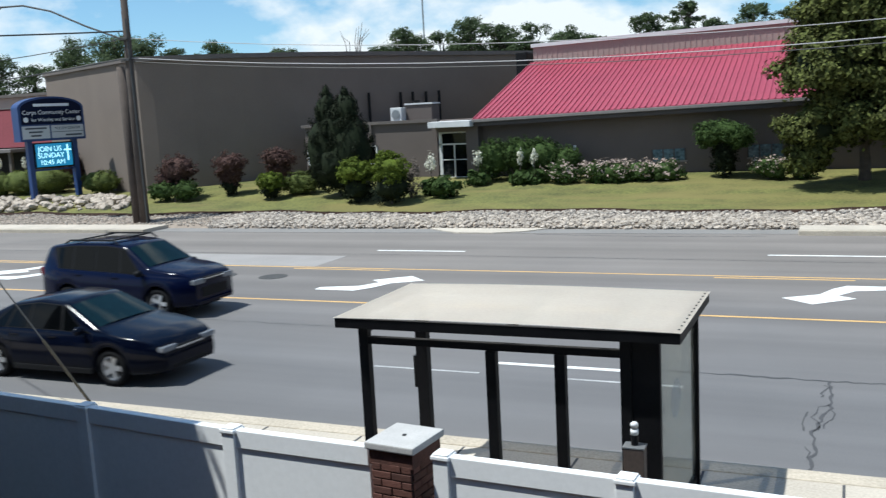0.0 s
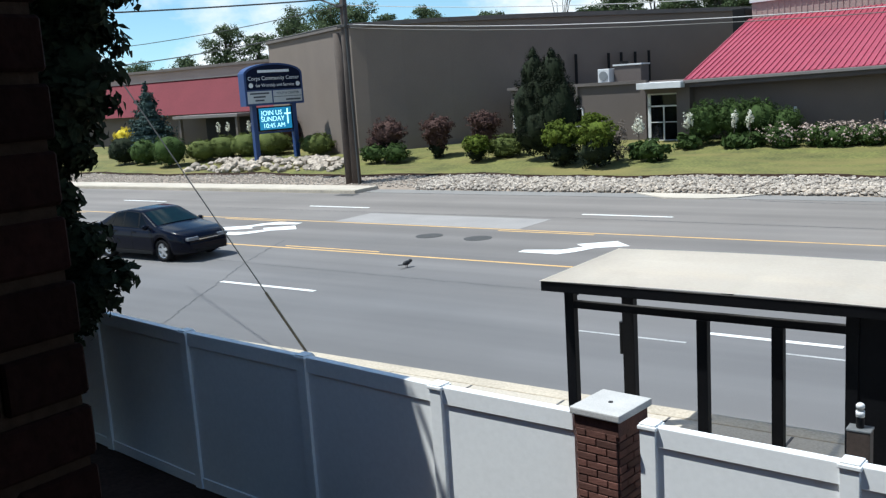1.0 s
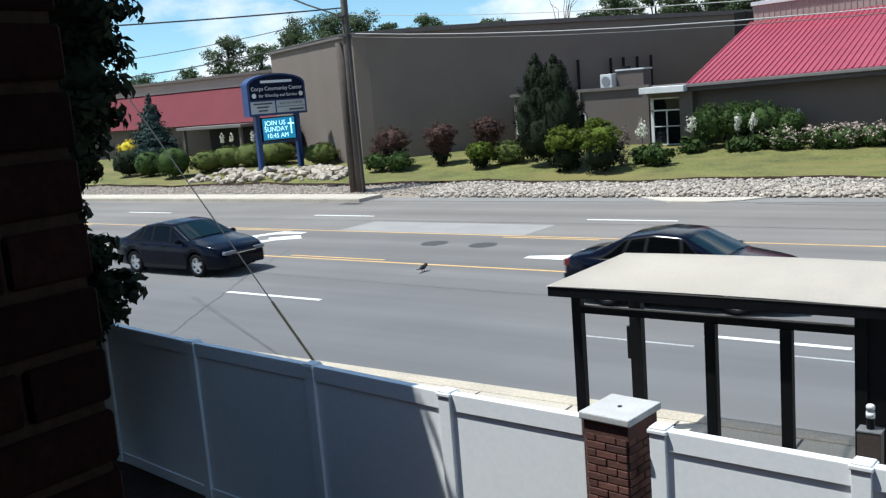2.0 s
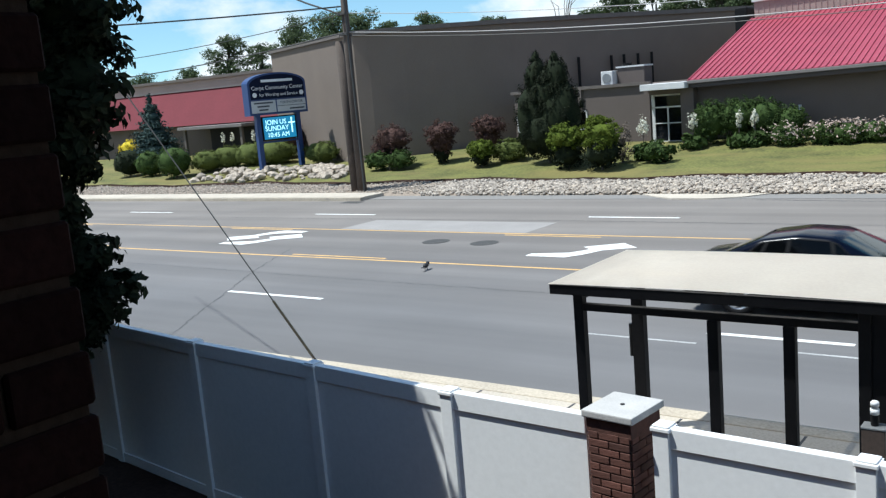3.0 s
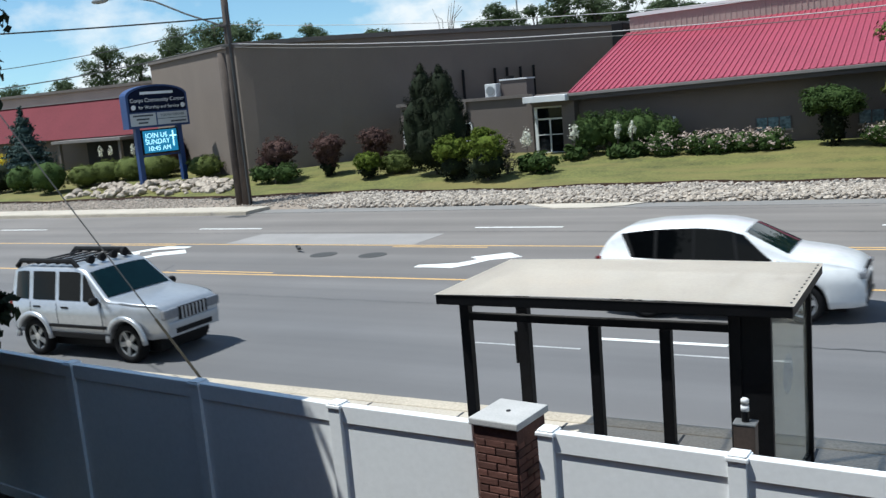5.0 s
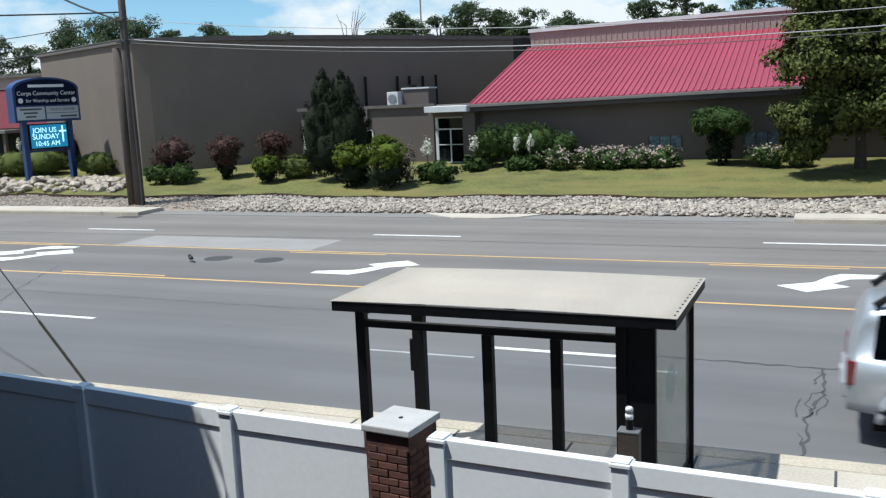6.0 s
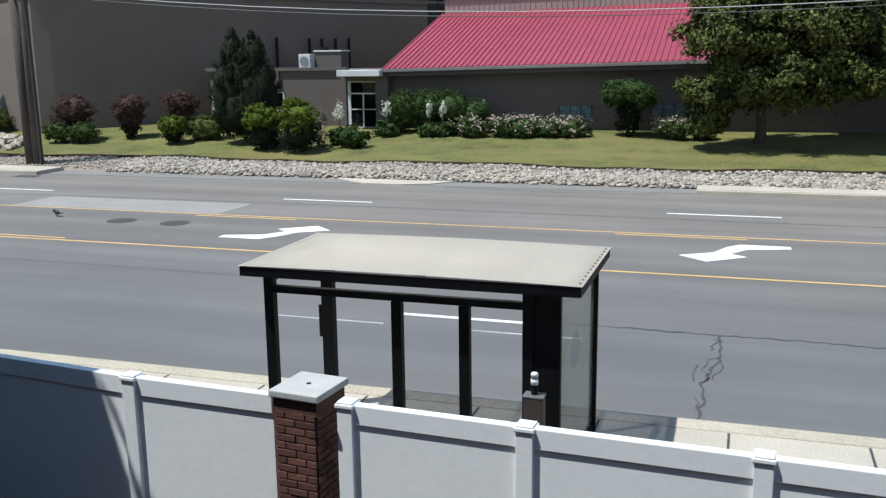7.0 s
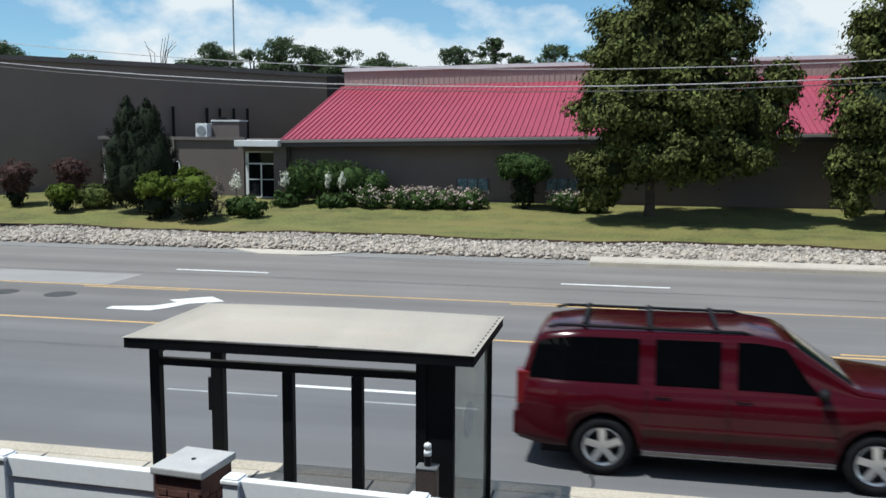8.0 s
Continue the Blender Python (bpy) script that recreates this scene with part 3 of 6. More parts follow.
# ---------------------------------------------------------------- foliage
def leaves(name, blobs, n, size, material, parent, seed=1, clump=0.34, flat_=0.0, label=""):
    """Many small folded leaves gathered in clumps on the blobs (x, y, z, rx, ry, rz)."""
    rng = np.random.default_rng(seed)
    b = np.array(blobs, float)
    wgt = (b[:, 3] * b[:, 4] * b[:, 5]) ** 0.67
    pick = rng.choice(len(b), n, p=wgt / wgt.sum())
    per = max(10, int(24 * (0.34 / clump) ** 2))
    cents = []
    for q in b:
        d = rng.normal(size=(per, 3))
        d /= np.linalg.norm(d, axis=1)[:, None]
        cents.append(q[:3] + d * q[3:] * rng.uniform(0.55, 1.0, (per, 1)))
    cents = np.array(cents)
    c = cents[pick, rng.integers(0, per, n)]
    off = rng.normal(size=(n, 3))
    pos = c + off * b[pick, 3:] * clump * 0.52
    outw = (pos - b[pick, :3]) / b[pick, 3:]
    outw /= np.linalg.norm(outw, axis=1)[:, None]
    nor = outw * 0.8 + off * 0.35 + (0, 0, 0.5) + rng.normal(size=(n, 3)) * 0.5
    nor /= np.linalg.norm(nor, axis=1)[:, None]
    a = np.cross(nor, rng.normal(size=(n, 3)))
    a /= np.linalg.norm(a, axis=1)[:, None]
    bb = np.cross(nor, a)
    s = size * rng.uniform(0.6, 1.25, (n, 1))
    v = np.stack([pos - a * s, pos + bb * s * 0.55 + nor * s * 0.15, pos + a * s, pos - bb * s * 0.55 + nor * s * 0.15], 1).reshape(-1, 3)
    me = bpy.data.meshes.new(name)
    me.from_pydata(v.tolist(), [], [(4 * k, 4 * k + 1, 4 * k + 2, 4 * k + 3) for k in range(n)])
    return link(name, me, material, parent, label)


def core(name, blobs, k, material, parent, seed=3):
    for x, y, z, rx, ry, rz in blobs:
        bm = bmesh.new()
        r = bmesh.ops.create_icosphere(bm, subdivisions=2, radius=1.0)
        for v in r["verts"]:
            f = 1 + 0.22 * noise.noise(v.co * 2.2 + Vector((x, y, z)))
            v.co = Vector((x + v.co.x * rx * k * f, y + v.co.y * ry * k * f, z + v.co.z * rz * k * f))
        part(name, bm, material, parent, smooth=True)


def shrub(x, y, blobs, n, size, material, label, category="shrub", name="shrub", seed=1, bloom=None, group="shrubs along the buildings", kc=0.72, clump=0.24, skirt=()):
    """Bush: filled core, leaf clumps, shade-dark skirt; blobs are relative to the foot."""
    t = thing(name, pose(x, y, gz(y)), label, category, group)
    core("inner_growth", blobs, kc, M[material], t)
    # Skirt blobs get near-black leaves: the shade under the bush is painted.
    core("inner_growth", skirt, kc, M["leaf_dark_shade"], t)
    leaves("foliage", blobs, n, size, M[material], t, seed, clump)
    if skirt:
        leaves("lower_growth", skirt, n // 4, size, M["leaf_dark_shade"], t, seed + 5, clump)
    part("stem", tube([(0, 0, -0.1), (0.02, 0, 0.35)], [0.07, 0.05], 7), M["bark"], t)
    if bloom:
        leaves("blossoms", [(a, b, c + 0.12, d, e, f) for a, b, c, d, e, f in blobs], bloom[1], bloom[2], M[bloom[0]], t, seed + 9, 0.2)
    return t


def tree(name, x, y, trunk_h, r0, blobs, n, size, material, label, seed=1, limbs=6, kc=0.0, ground=None, group="", clump=0.34):
    """Tree: tapered trunk, limbs reaching to the crown, leaf clumps."""
    t = thing(name, pose(x, y, gz(y) if ground is None else ground), label, "tree", group)
    rng = random.Random(seed)
    part("trunk", tube([(0, 0, -0.2), (0.03, 0.02, trunk_h * 0.4), (-0.04, 0.0, trunk_h), (0.05, 0.05, trunk_h * 1.8)], [r0 * 1.25, r0, r0 * 0.85, r0 * 0.35], 10), M["bark"], t, smooth=True)
    for k in range(limbs):
        q = blobs[k % len(blobs)]
        s = trunk_h * rng.uniform(0.75, 1.6)
        e = Vector(q[:3])
        mid = Vector((e.x * 0.4, e.y * 0.4, s + (e.z - s) * 0.6))
        part("limb", tube([(0, 0, s), mid, e], [r0 * 0.4, r0 * 0.25, r0 * 0.08], 6), M["bark"], t, smooth=True)
    # Near-black solid cores put the shade between the leaves into the crown.
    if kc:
        core("inner_growth", blobs, kc, M["leaf_dark_shade"], t)
    leaves("crown", blobs, n, size, M[material], t, seed, clump)
    return t

# ---------------------------------------------------------------- buildings across the road
TILT = pose(-16.8, 43.5, 3.95, 0, -1.0, 0) @ pose(16.8, -43.5, -3.95)


def hall():
    """Large tan block hall with a curved shaded flank and a lit angled front."""
    plan = [(-47.5, 46.3), (-36.3, 41.1), (-35.4, 41.0), (-34.7, 41.4), (-33.0, 42.6), (-31.0, 44.4), (-28.7, 47.1), (-26.7, 50.1), (-24.6, 53.8), (-22.7, 57.4), (-20.3, 61.4), (-16, 69), (-20, 74), (-40, 58), (-47.5, 50)]
    t = thing("hall_building", pose(0, 0, 0), "large windowless tan block hall with flat roof", "building")
    part("wall_shell", prism(plan, -0.2, 8.0), M["block"], t)
    n = len(plan)
    for k in range(n - 4):
        a, b = Vector(plan[k]), Vector(plan[k + 1])
        d = (b - a)
        bm = boxed(0, d.length, -0.14, 0.3, 7.95, 8.2)
        part("coping", bm, M["coping"], t, m=Matrix.Translation((a.x, a.y, 0)) @ Matrix.Rotation(math.atan2(d.y, d.x), 4, "Z"))
    for x, y, z0, z1 in ((-26.35, 50.5, 4.1, 5.75), (-25.2, 52.5, 4.7, 5.72), (-24.75, 53.3, 4.7, 5.72), (-24.25, 54.2, 4.7, 5.72), (-23.75, 55.1, 4.1, 5.75)):
        part("vent_pipe", tube([(x + 0.12, y - 0.05, z0 - 0.6), (x + 0.12, y - 0.05, z1)], 0.09, 8), M["plastic"], t)
    return t


def red_wing():
    """Long wing with a ribbed red metal roof and a low upper wall behind it."""
    t = thing("red_roof_wing", TILT, "long taupe building wing with ribbed red metal roof", "building")
    x0, x1 = -16.6, 75.0
    part("wall", boxed(x0, x1, 44.0, 60, -1.5, 4.0), M["wall_red"], t)
    ye, yr, ze, zr = 43.2, 53.0, 3.98, 6.95
    bm = bmesh.new()
    pts = [(ye, ze), (yr, zr), (yr, zr - 0.12), (ye, ze - 0.12)]
    a = [bm.verts.new((x0 - 0.2, y, z)) for y, z in pts]
    b = [bm.verts.new((x1, y, z)) for y, z in pts]
    for k in range(4):
        bm.faces.new((a[k], a[(k + 1) % 4], b[(k + 1) % 4], b[k]))
    bm.faces.new(a[::-1]), bm.faces.new(b)
    bmesh.ops.recalc_face_normals(bm, faces=bm.faces)
    roof = part("roof", bm, M["red_roof"], t)
    length, ang = math.hypot(yr - ye, zr - ze), math.atan2(zr - ze, yr - ye)
    me = bpy.data.meshes.new("roof_rib")
    rb = boxed(-0.03, 0.03, 0, length, 0.0, 0.048, 0.012)
    rb.to_mesh(me)
    rb.free()
    me.materials.append(M["red_roof"])
    for k in range(160):
        ob = new("roof_rib", me)
        ob.parent, ob.matrix_basis = roof, Matrix.Translation((x0 - 0.12 + 0.28 * k, ye, ze)) @ Matrix.Rotation(ang, 4, "X")
    part("gutter", boxed(x0 - 0.2, x1, ye - 0.14, ye - 0.02, ze - 0.18, ze - 0.03, 0.02), M["gutter"], t)
    part("fascia", boxed(x0 - 0.2, x1, ye + 0.0, ye + 0.12, ze - 0.38, ze - 0.125), M["fascia"], t)
    part("soffit", boxed(x0 - 0.2, x1, ye + 0.12, 44.0, ze - 0.36, ze - 0.30), M["fascia"], t)
    gb = bmesh.new()
    tri = [(44.0, 3.6), (53.0, 3.6), (53.0, zr - 0.14), (44.0, ze + 0.1)]
    q = [[gb.verts.new((x, y, z)) for y, z in tri] for x in (x0, x0 + 0.2)]
    for k in range(4):
        gb.faces.new((q[0][k], q[0][(k + 1) % 4], q[1][(k + 1) % 4], q[1][k]))
    gb.faces.new(q[0][::-1]), gb.faces.new(q[1])
    bmesh.ops.recalc_face_normals(gb, faces=gb.faces)
    part("gable", gb, M["wall_red"], t)
    up = part("upper_wall", boxed(x0, x1, 53.02, 62, 3.0, 7.8), M["siding"], t)
    part("upper_coping", boxed(x0 - 0.1, x1, 52.9, 53.3, 7.8, 8.0), M["trim"], t)
    sm = bpy.data.meshes.new("siding_rib")
    rb = boxed(-0.02, 0.02, -0.03, 0.0, 6.95, 7.79)
    rb.to_mesh(sm)
    rb.free()
    sm.materials.append(M["siding"])
    for k in range(140):
        ob = new("siding_rib", sm)
        ob.parent, ob.matrix_basis = up, pose(x0 + 0.2 + 0.3 * k, 53.02, 0)
    for wx in (-8.2, -3.95):
        w = part("window", boxed(wx, wx + 1.5, 43.97, 44.03, 1.45, 2.0), M["window_glass"], t, "low window with painted blue reflection and thin dark frame")
        part("window_frame", boxed(wx - 0.06, wx + 1.56, 43.94, 44.0, 1.38, 1.46), M["gutter"], w)
        for k in range(4):
            part("mullion", boxed(wx - 0.04 + 0.5 * k, wx + 0.01 + 0.5 * k, 43.93, 43.965, 1.46, 2.02), M["fascia"], w)
    part("downpipe", boxed(-11.95, -11.83, 43.88, 43.99, 1.2, 2.4, 0.02), M["trim"], t, "short pale pipe on the wall")
    part("roof_duct", boxed(-17.7, -17.0, 53.0, 54.5, 5.4, 7.6, 0.05), M["plastic"], t, "dark duct beside the roof edge")
    return t


def entrance():
    """Low flat-roofed entrance wing with a glazed door under a white canopy."""
    t = thing("entrance_wing", pose(0, 0, 0), "low flat-roofed taupe entrance wing with rooftop unit", "building")
    part("wall", prism([(-27.2, 44.5), (-19.3, 44.5), (-19.3, 56), (-27.2, 52)], 0.0, 3.9), M["wall_red"], t)
    part("coping", boxed(-27.35, -19.2, 44.38, 44.6, 3.9, 4.06), M["coping"], t)
    part("side_coping", boxed(-27.35, -27.1, 44.6, 50, 3.9, 4.06), M["coping"], t)
    part("chimney", boxed(-21.5, -20.0, 45.6, 46.6, 3.9, 4.85, 0.02), M["wall_red"], t)
    part("chimney_cap", boxed(-21.55, -19.95, 45.55, 46.65, 4.85, 4.93), M["trim"], t)
    part("chimney_vent", tube([(-21.1, 46, 4.9), (-21.1, 46, 5.08)], [0.2, 0.26], 12), M["plastic"], t)
    part("rooftop_unit", boxed(-22.2, -21.55, 45.1, 45.9, 4.0, 4.74, 0.03), M["trim"], t, "pale boxy air-conditioning unit")
    part("unit_fan", tube([(-21.88, 45.07, 4.38), (-21.88, 45.1, 4.38)], 0.24, 16), M["grey_metal"], t)
    for x in (-27.0, -24.6, -23.4):
        w = part("window", boxed(x, x + 0.55, 44.46, 44.52, 1.9, 2.75), M["tint_glass"], t)
        for a, b, c, d in ((x - 0.07, x + 0.62, 1.83, 1.9), (x - 0.07, x + 0.62, 2.75, 2.82), (x - 0.07, x, 1.83, 2.82), (x + 0.55, x + 0.62, 1.83, 2.82)):
            part("window_frame", boxed(a, b, 44.42, 44.5, c, d), M["trim"], w)
    for x in (-24.4, -23.2):
        part("wall_pilaster", boxed(x, x + 0.16, 44.36, 44.5, 2.8, 3.9), M["coping"], t)
    part("canopy", boxed(-19.0, -16.75, 42.7, 44.6, 3.62, 3.92, 0.02), M["trim"], t, "white flat door canopy")
    part("canopy_wall", boxed(-17.25, -16.6, 43.4, 44.4, 0.6, 3.62), M["wall_red"], t)
    part("canopy_beam", boxed(-19.2, -17.25, 43.6, 44.4, 3.38, 3.62), M["wall_red"], t)
    part("porch_step", boxed(-19.4, -17.2, 43.1, 44.5, 0.4, 0.98, 0.02), M["concrete"], t)
    d = part("glass_door", boxed(-18.9, -17.35, 43.98, 44.01, 0.98, 3.38), M["door_glass"], t, "glazed double door with pale frame")
    for a, b, c, e in ((-18.95, -17.3, 3.3, 3.38), (-18.95, -17.3, 2.72, 2.79), (-18.95, -18.8, 0.98, 3.3), (-17.43, -17.3, 0.98, 3.3), (-18.16, -18.1, 0.98, 2.72), (-18.8, -17.43, 1.0, 1.1), (-18.8, -17.43, 1.95, 1.99)):
        part("door_frame", boxed(a, b, 43.92, 43.99, c, e), M["trim"], d)
    # Dark panel in place of the unlit interior behind the door.
    part("dark_hall", boxed(-19.2, -17.3, 44.42, 44.5, 0.9, 3.5), M["dark"], t)
    return t


def left_wing():
    """Distant wing with a dull red mansard roof and a porch."""
    t = thing("mansard_wing", pose(0, 0, 0), "taupe building wing with dull red mansard roof", "building")
    part("wall", boxed(-110, -44, 48.0, 62, -0.5, 3.6), M["wall_red"], t)
    part("upper_wall", boxed(-110, -44, 49.4, 62, 3.6, 6.95), M["siding"], t)
    part("parapet_cap", boxed(-110, -44, 49.2, 49.7, 6.95, 7.15), M["coping"], t)
    bm = bmesh.new()
    pts = [(47.3, 3.5), (49.35, 6.2), (49.35, 3.5)]
    q = [[bm.verts.new((x, y, z)) for y, z in pts] for x in (-110, -44)]
    for k in range(3):
        bm.faces.new((q[0][k], q[0][(k + 1) % 3], q[1][(k + 1) % 3], q[1][k]))
    bm.faces.new(q[0]), bm.faces.new(q[1])
    bmesh.ops.recalc_face_normals(bm, faces=bm.faces)
    part("mansard_roof", bm, M["red_dull"], t)
    part("ridge_trim", boxed(-110, -44, 49.2, 49.38, 6.16, 6.24), M["gutter"], t)
    part("porch_roof", boxed(-57.6, -50.5, 45.6, 48.2, 3.2, 3.42, 0.02), M["gutter"], t, "dull flat porch roof")
    for x in (-57.2, -51.0):
        part("porch_post", boxed(x, x + 0.22, 45.8, 46.02, 0.6, 3.2, 0.02), M["coping"], t)
    # Near-black sheet paints the shade below the porch roof.
    part("porch_wall", boxed(-56.6, -51.2, 47.9, 48.05, 0.6, 3.1), M["dark"], t)
    return t


hall(), red_wing(), entrance(), left_wing()

# ---------------------------------------------------------------- sign by the hall
def lettering(name, text, size, m, material, parent):
    """A centred line of raised letters, each a part of its own."""
    def outline(body):
        cu = bpy.data.curves.new("outline", "FONT")
        cu.body, cu.size, cu.align_y, cu.extrude = body, size, "CENTER", 0.004
        ob = bpy.data.objects.new("outline", cu)
        scene.collection.objects.link(ob)
        me = bpy.data.meshes.new_from_object(ob.evaluated_get(bpy.context.evaluated_depsgraph_get()))
        bpy.data.objects.remove(ob)
        me.materials.clear()
        return me, max(v.co.x for v in me.vertices)

    whole, width = outline(text)
    bpy.data.meshes.remove(whole)
    for k, ch in enumerate(text):
        if ch == " ":
            continue
        prefix, end = outline(text[:k + 1])
        bpy.data.meshes.remove(prefix)
        me, w = outline(ch)
        me.name = "letter"
        link("letter", me, material, parent, m=m @ Matrix.Translation((end - w - width / 2, 0, 0)))


def pylon_sign():
    t = thing("pylon_sign", pose(-40.75, 39.7, 0, 0, 0, 76), "blue arched roadside sign on two posts with lit message board", "sign")
    for x in (-1.35, 1.35):
        part("post", boxed(x - 0.14, x + 0.14, -0.16, 0.16, 0.2, 4.0, 0.02), M["sign_blue"], t)
    w, dp = 1.95, 0.34
    outline = [(-w, 3.95), (w, 3.95), (w, 5.75)] + [(w * math.cos(a), 5.75 + 0.62 * math.sin(a)) for a in np.linspace(0.12, math.pi - 0.12, 15)] + [(-w, 5.75)]
    bm = bmesh.new()
    f, b = [bm.verts.new((x, -dp, z)) for x, z in outline], [bm.verts.new((x, dp, z)) for x, z in outline]
    bm.faces.new(f), bm.faces.new(b[::-1])
    for k in range(len(outline)):
        k2 = (k + 1) % len(outline)
        bm.faces.new((f[k2], f[k], b[k], b[k2]))
    bmesh.ops.recalc_face_normals(bm, faces=bm.faces)
    cab = part("cabinet", bm, M["sign_blue"], t)
    inner = [(x * 0.93, 4.9 + (z - 4.9) * 0.93) for x, z in outline if z > 4.9]
    inner = [(inner[-1][0], 4.86), (inner[0][0], 4.86)] + inner
    bm = bmesh.new()
    f = [bm.verts.new((x, -dp - 0.02, z)) for x, z in inner]
    bm.faces.new(f)
    bmesh.ops.recalc_face_normals(bm, faces=bm.faces)
    part("name_panel", bm, M["sign_face"], cab)
    up = lambda x, z: Matrix.Translation((x, -dp - 0.035, z)) @ Matrix.Rotation(radians(90), 4, "X")
    part("title_bar", boxed(-1.05, 1.05, -dp - 0.04, -dp - 0.021, 5.83, 5.98), M["letters"], cab, "pale illegible title line")
    lettering("title", "Corps Community Center", 0.32, up(0, 5.5), M["letters"], cab)
    lettering("title", "for Worship and Service", 0.26, up(0.05, 5.1), M["letters"], cab)
    for x in (-1.55, 1.6):
        part("emblem", tube([(x, -dp - 0.04, 5.12), (x, -dp - 0.02, 5.12)], 0.14, 16), M["letters"], cab)
    for x0, x1 in ((-1.82, -0.22), (-0.12, 1.82)):
        part("white_panel", boxed(x0, x1, -dp - 0.03, -dp - 0.002, 4.08, 4.78), M["sign_white"], cab)
    lettering("panel_text", "YOUTH CENTER", 0.21, up(0.85, 4.6), M["ink"], cab)
    part("panel_rule", boxed(-0.1, 1.8, -dp - 0.04, -dp - 0.031, 4.4, 4.43), M["ink"], cab)
    for k, (a, b) in enumerate(((-1.65, -0.4), (-1.45, -0.65), (-1.35, -0.75))):
        part("text_bar", boxed(a, b, -dp - 0.04, -dp - 0.031, 4.6 - 0.2 * k, 4.69 - 0.2 * k), M["ink"], cab)
    part("text_bar", boxed(0.7, 1.7, -dp - 0.04, -dp - 0.031, 4.18, 4.27), M["ink"], cab)
    scr = part("message_board", boxed(-1.15, 1.15, -0.15, 0.15, 2.45, 3.85, 0.02), M["plastic"], t)
    part("screen", boxed(-1.08, 1.08, -0.17, -0.151, 2.52, 3.78), M["led"], scr)
    up2 = lambda x, z: Matrix.Translation((x, -0.18, z)) @ Matrix.Rotation(radians(90), 4, "X")
    lettering("message", "JOIN US", 0.4, up2(-0.25, 3.48), M["led_text"], scr)
    lettering("message", "SUNDAY", 0.4, up2(-0.2, 3.12), M["led_text"], scr)
    lettering("message", "10:45 AM", 0.38, up2(-0.15, 2.74), M["led_text"], scr)
    for a, b, c, d in ((0.78, 0.86, 2.8, 3.7), (0.6, 1.04, 3.36, 3.44)):
        part("cross_mark", boxed(a, b, -0.19, -0.171, c, d), M["led_text"], scr)
    part("lower_rail", boxed(-1.2, 1.2, -0.08, 0.08, 2.3, 2.4), M["sign_blue"], t)


pylon_sign()

# ---------------------------------------------------------------- utility poles and wires
def utility_pole():
    t = thing("utility_pole", pose(-28.8, 33.0, 0.1), "weathered wooden utility pole with street lamp arm", "utility pole")
    part("pole_shaft", tube([(0.02, 0, -0.3), (0.0, 0, 5), (0.08, 0, 13.5)], [0.22, 0.18, 0.13], 14), M["wood"], t, smooth=True)
    part("ground_cable", tube([(0.24, -0.1, 0.0), (0.2, -0.12, 5), (0.12, -0.1, 9)], 0.045, 8), M["cable"], t)
    arm = part("lamp_arm", tube([(0, -0.1, 8.1), (-1.9, -0.4, 8.85), (-3.5, -0.7, 9.6), (-4.9, -0.9, 9.95), (-6.2, -1.0, 9.98)], 0.04, 8), M["iron"], t)
    bm = bmesh.new()
    bmesh.ops.create_uvsphere(bm, u_segments=14, v_segments=8, radius=1.0, matrix=Matrix.LocRotScale((-6.6, -1.03, 9.97), None, (0.55, 0.2, 0.13)))
    part("lamp_head", bm, M["grey_metal"], arm, "grey cobra-head street lamp", smooth=True)
    for z in (7.2, 8.1):
        part("bracket", boxed(-0.22, 0.22, -0.25, -0.1, z, z + 0.12, 0.02), M["iron"], t)
    return t


def stub_pole():
    """Leaning brace pole beside the tall one."""
    t = thing("brace_pole", pose(-29.28, 33.15, 0.1), "short leaning wooden pole beside the tall one", "utility pole")
    part("pole_shaft", tube([(0.0, 0, -0.3), (-0.08, 0, 3.5), (-0.2, 0.05, 7.0)], [0.24, 0.22, 0.19], 12), M["wood"], t, smooth=True)
    return t


utility_pole(), stub_pole()


def wire(p, q, sag, r, material, name="overhead_wire", label="thin overhead utility wire"):
    pts = [Vector(p).lerp(Vector(q), k / 16) - Vector((0, 0, sag * 4 * (k / 16) * (1 - k / 16))) for k in range(17)]
    tagged(part(name, tube(pts, r, 5), M[material]), label, "wire", "overhead wires", "structure")


wire((-28.8, 33, 7.45), (28, 33, 8.1), 1.8, 0.019, "pale_cable")
wire((-28.8, 33, 7.30), (28, 33, 7.9), 1.8, 0.016, "cable")
wire((-28.8, 33, 8.3), (28, 33, 8.6), 1.9, 0.014, "pale_cable")
wire((-28.8, 33, 12.2), (28, 33, 12.6), 1.6, 0.012, "cable")
wire((-28.8, 33, 7.45), (-75, 33, 8.4), 1.2, 0.03, "cable")
wire((-28.8, 33, 8.3), (-75, 33, 9.6), 1.2, 0.02, "cable")
wire((-28.8, 33, 8.6), (-45, 10.5, 8.6), 0.3, 0.035, "cable")

# ---------------------------------------------------------------- guy wire by the pavement
def guy_wire():
    t = thing("guy_wire", pose(0, 0, 0), "steel guy wire with a striped plastic guard", "guy wire")
    a, b = Vector((-9.58, 10.0, 0.12)), Vector((-13.06, 10.0, 4.07))
    d = (b - a)
    g = a + d * 0.32
    part("guard", tube([a, g], 0.021, 8), M["guard"], t)
    part("cable", tube([g, a + d * 4.2], 0.011, 6), M["cable"], t)
    part("anchor", tube([a - Vector((0, 0, 0.2)), a + Vector((0, 0, 0.05))], 0.05, 8), M["iron"], t)


guy_wire()

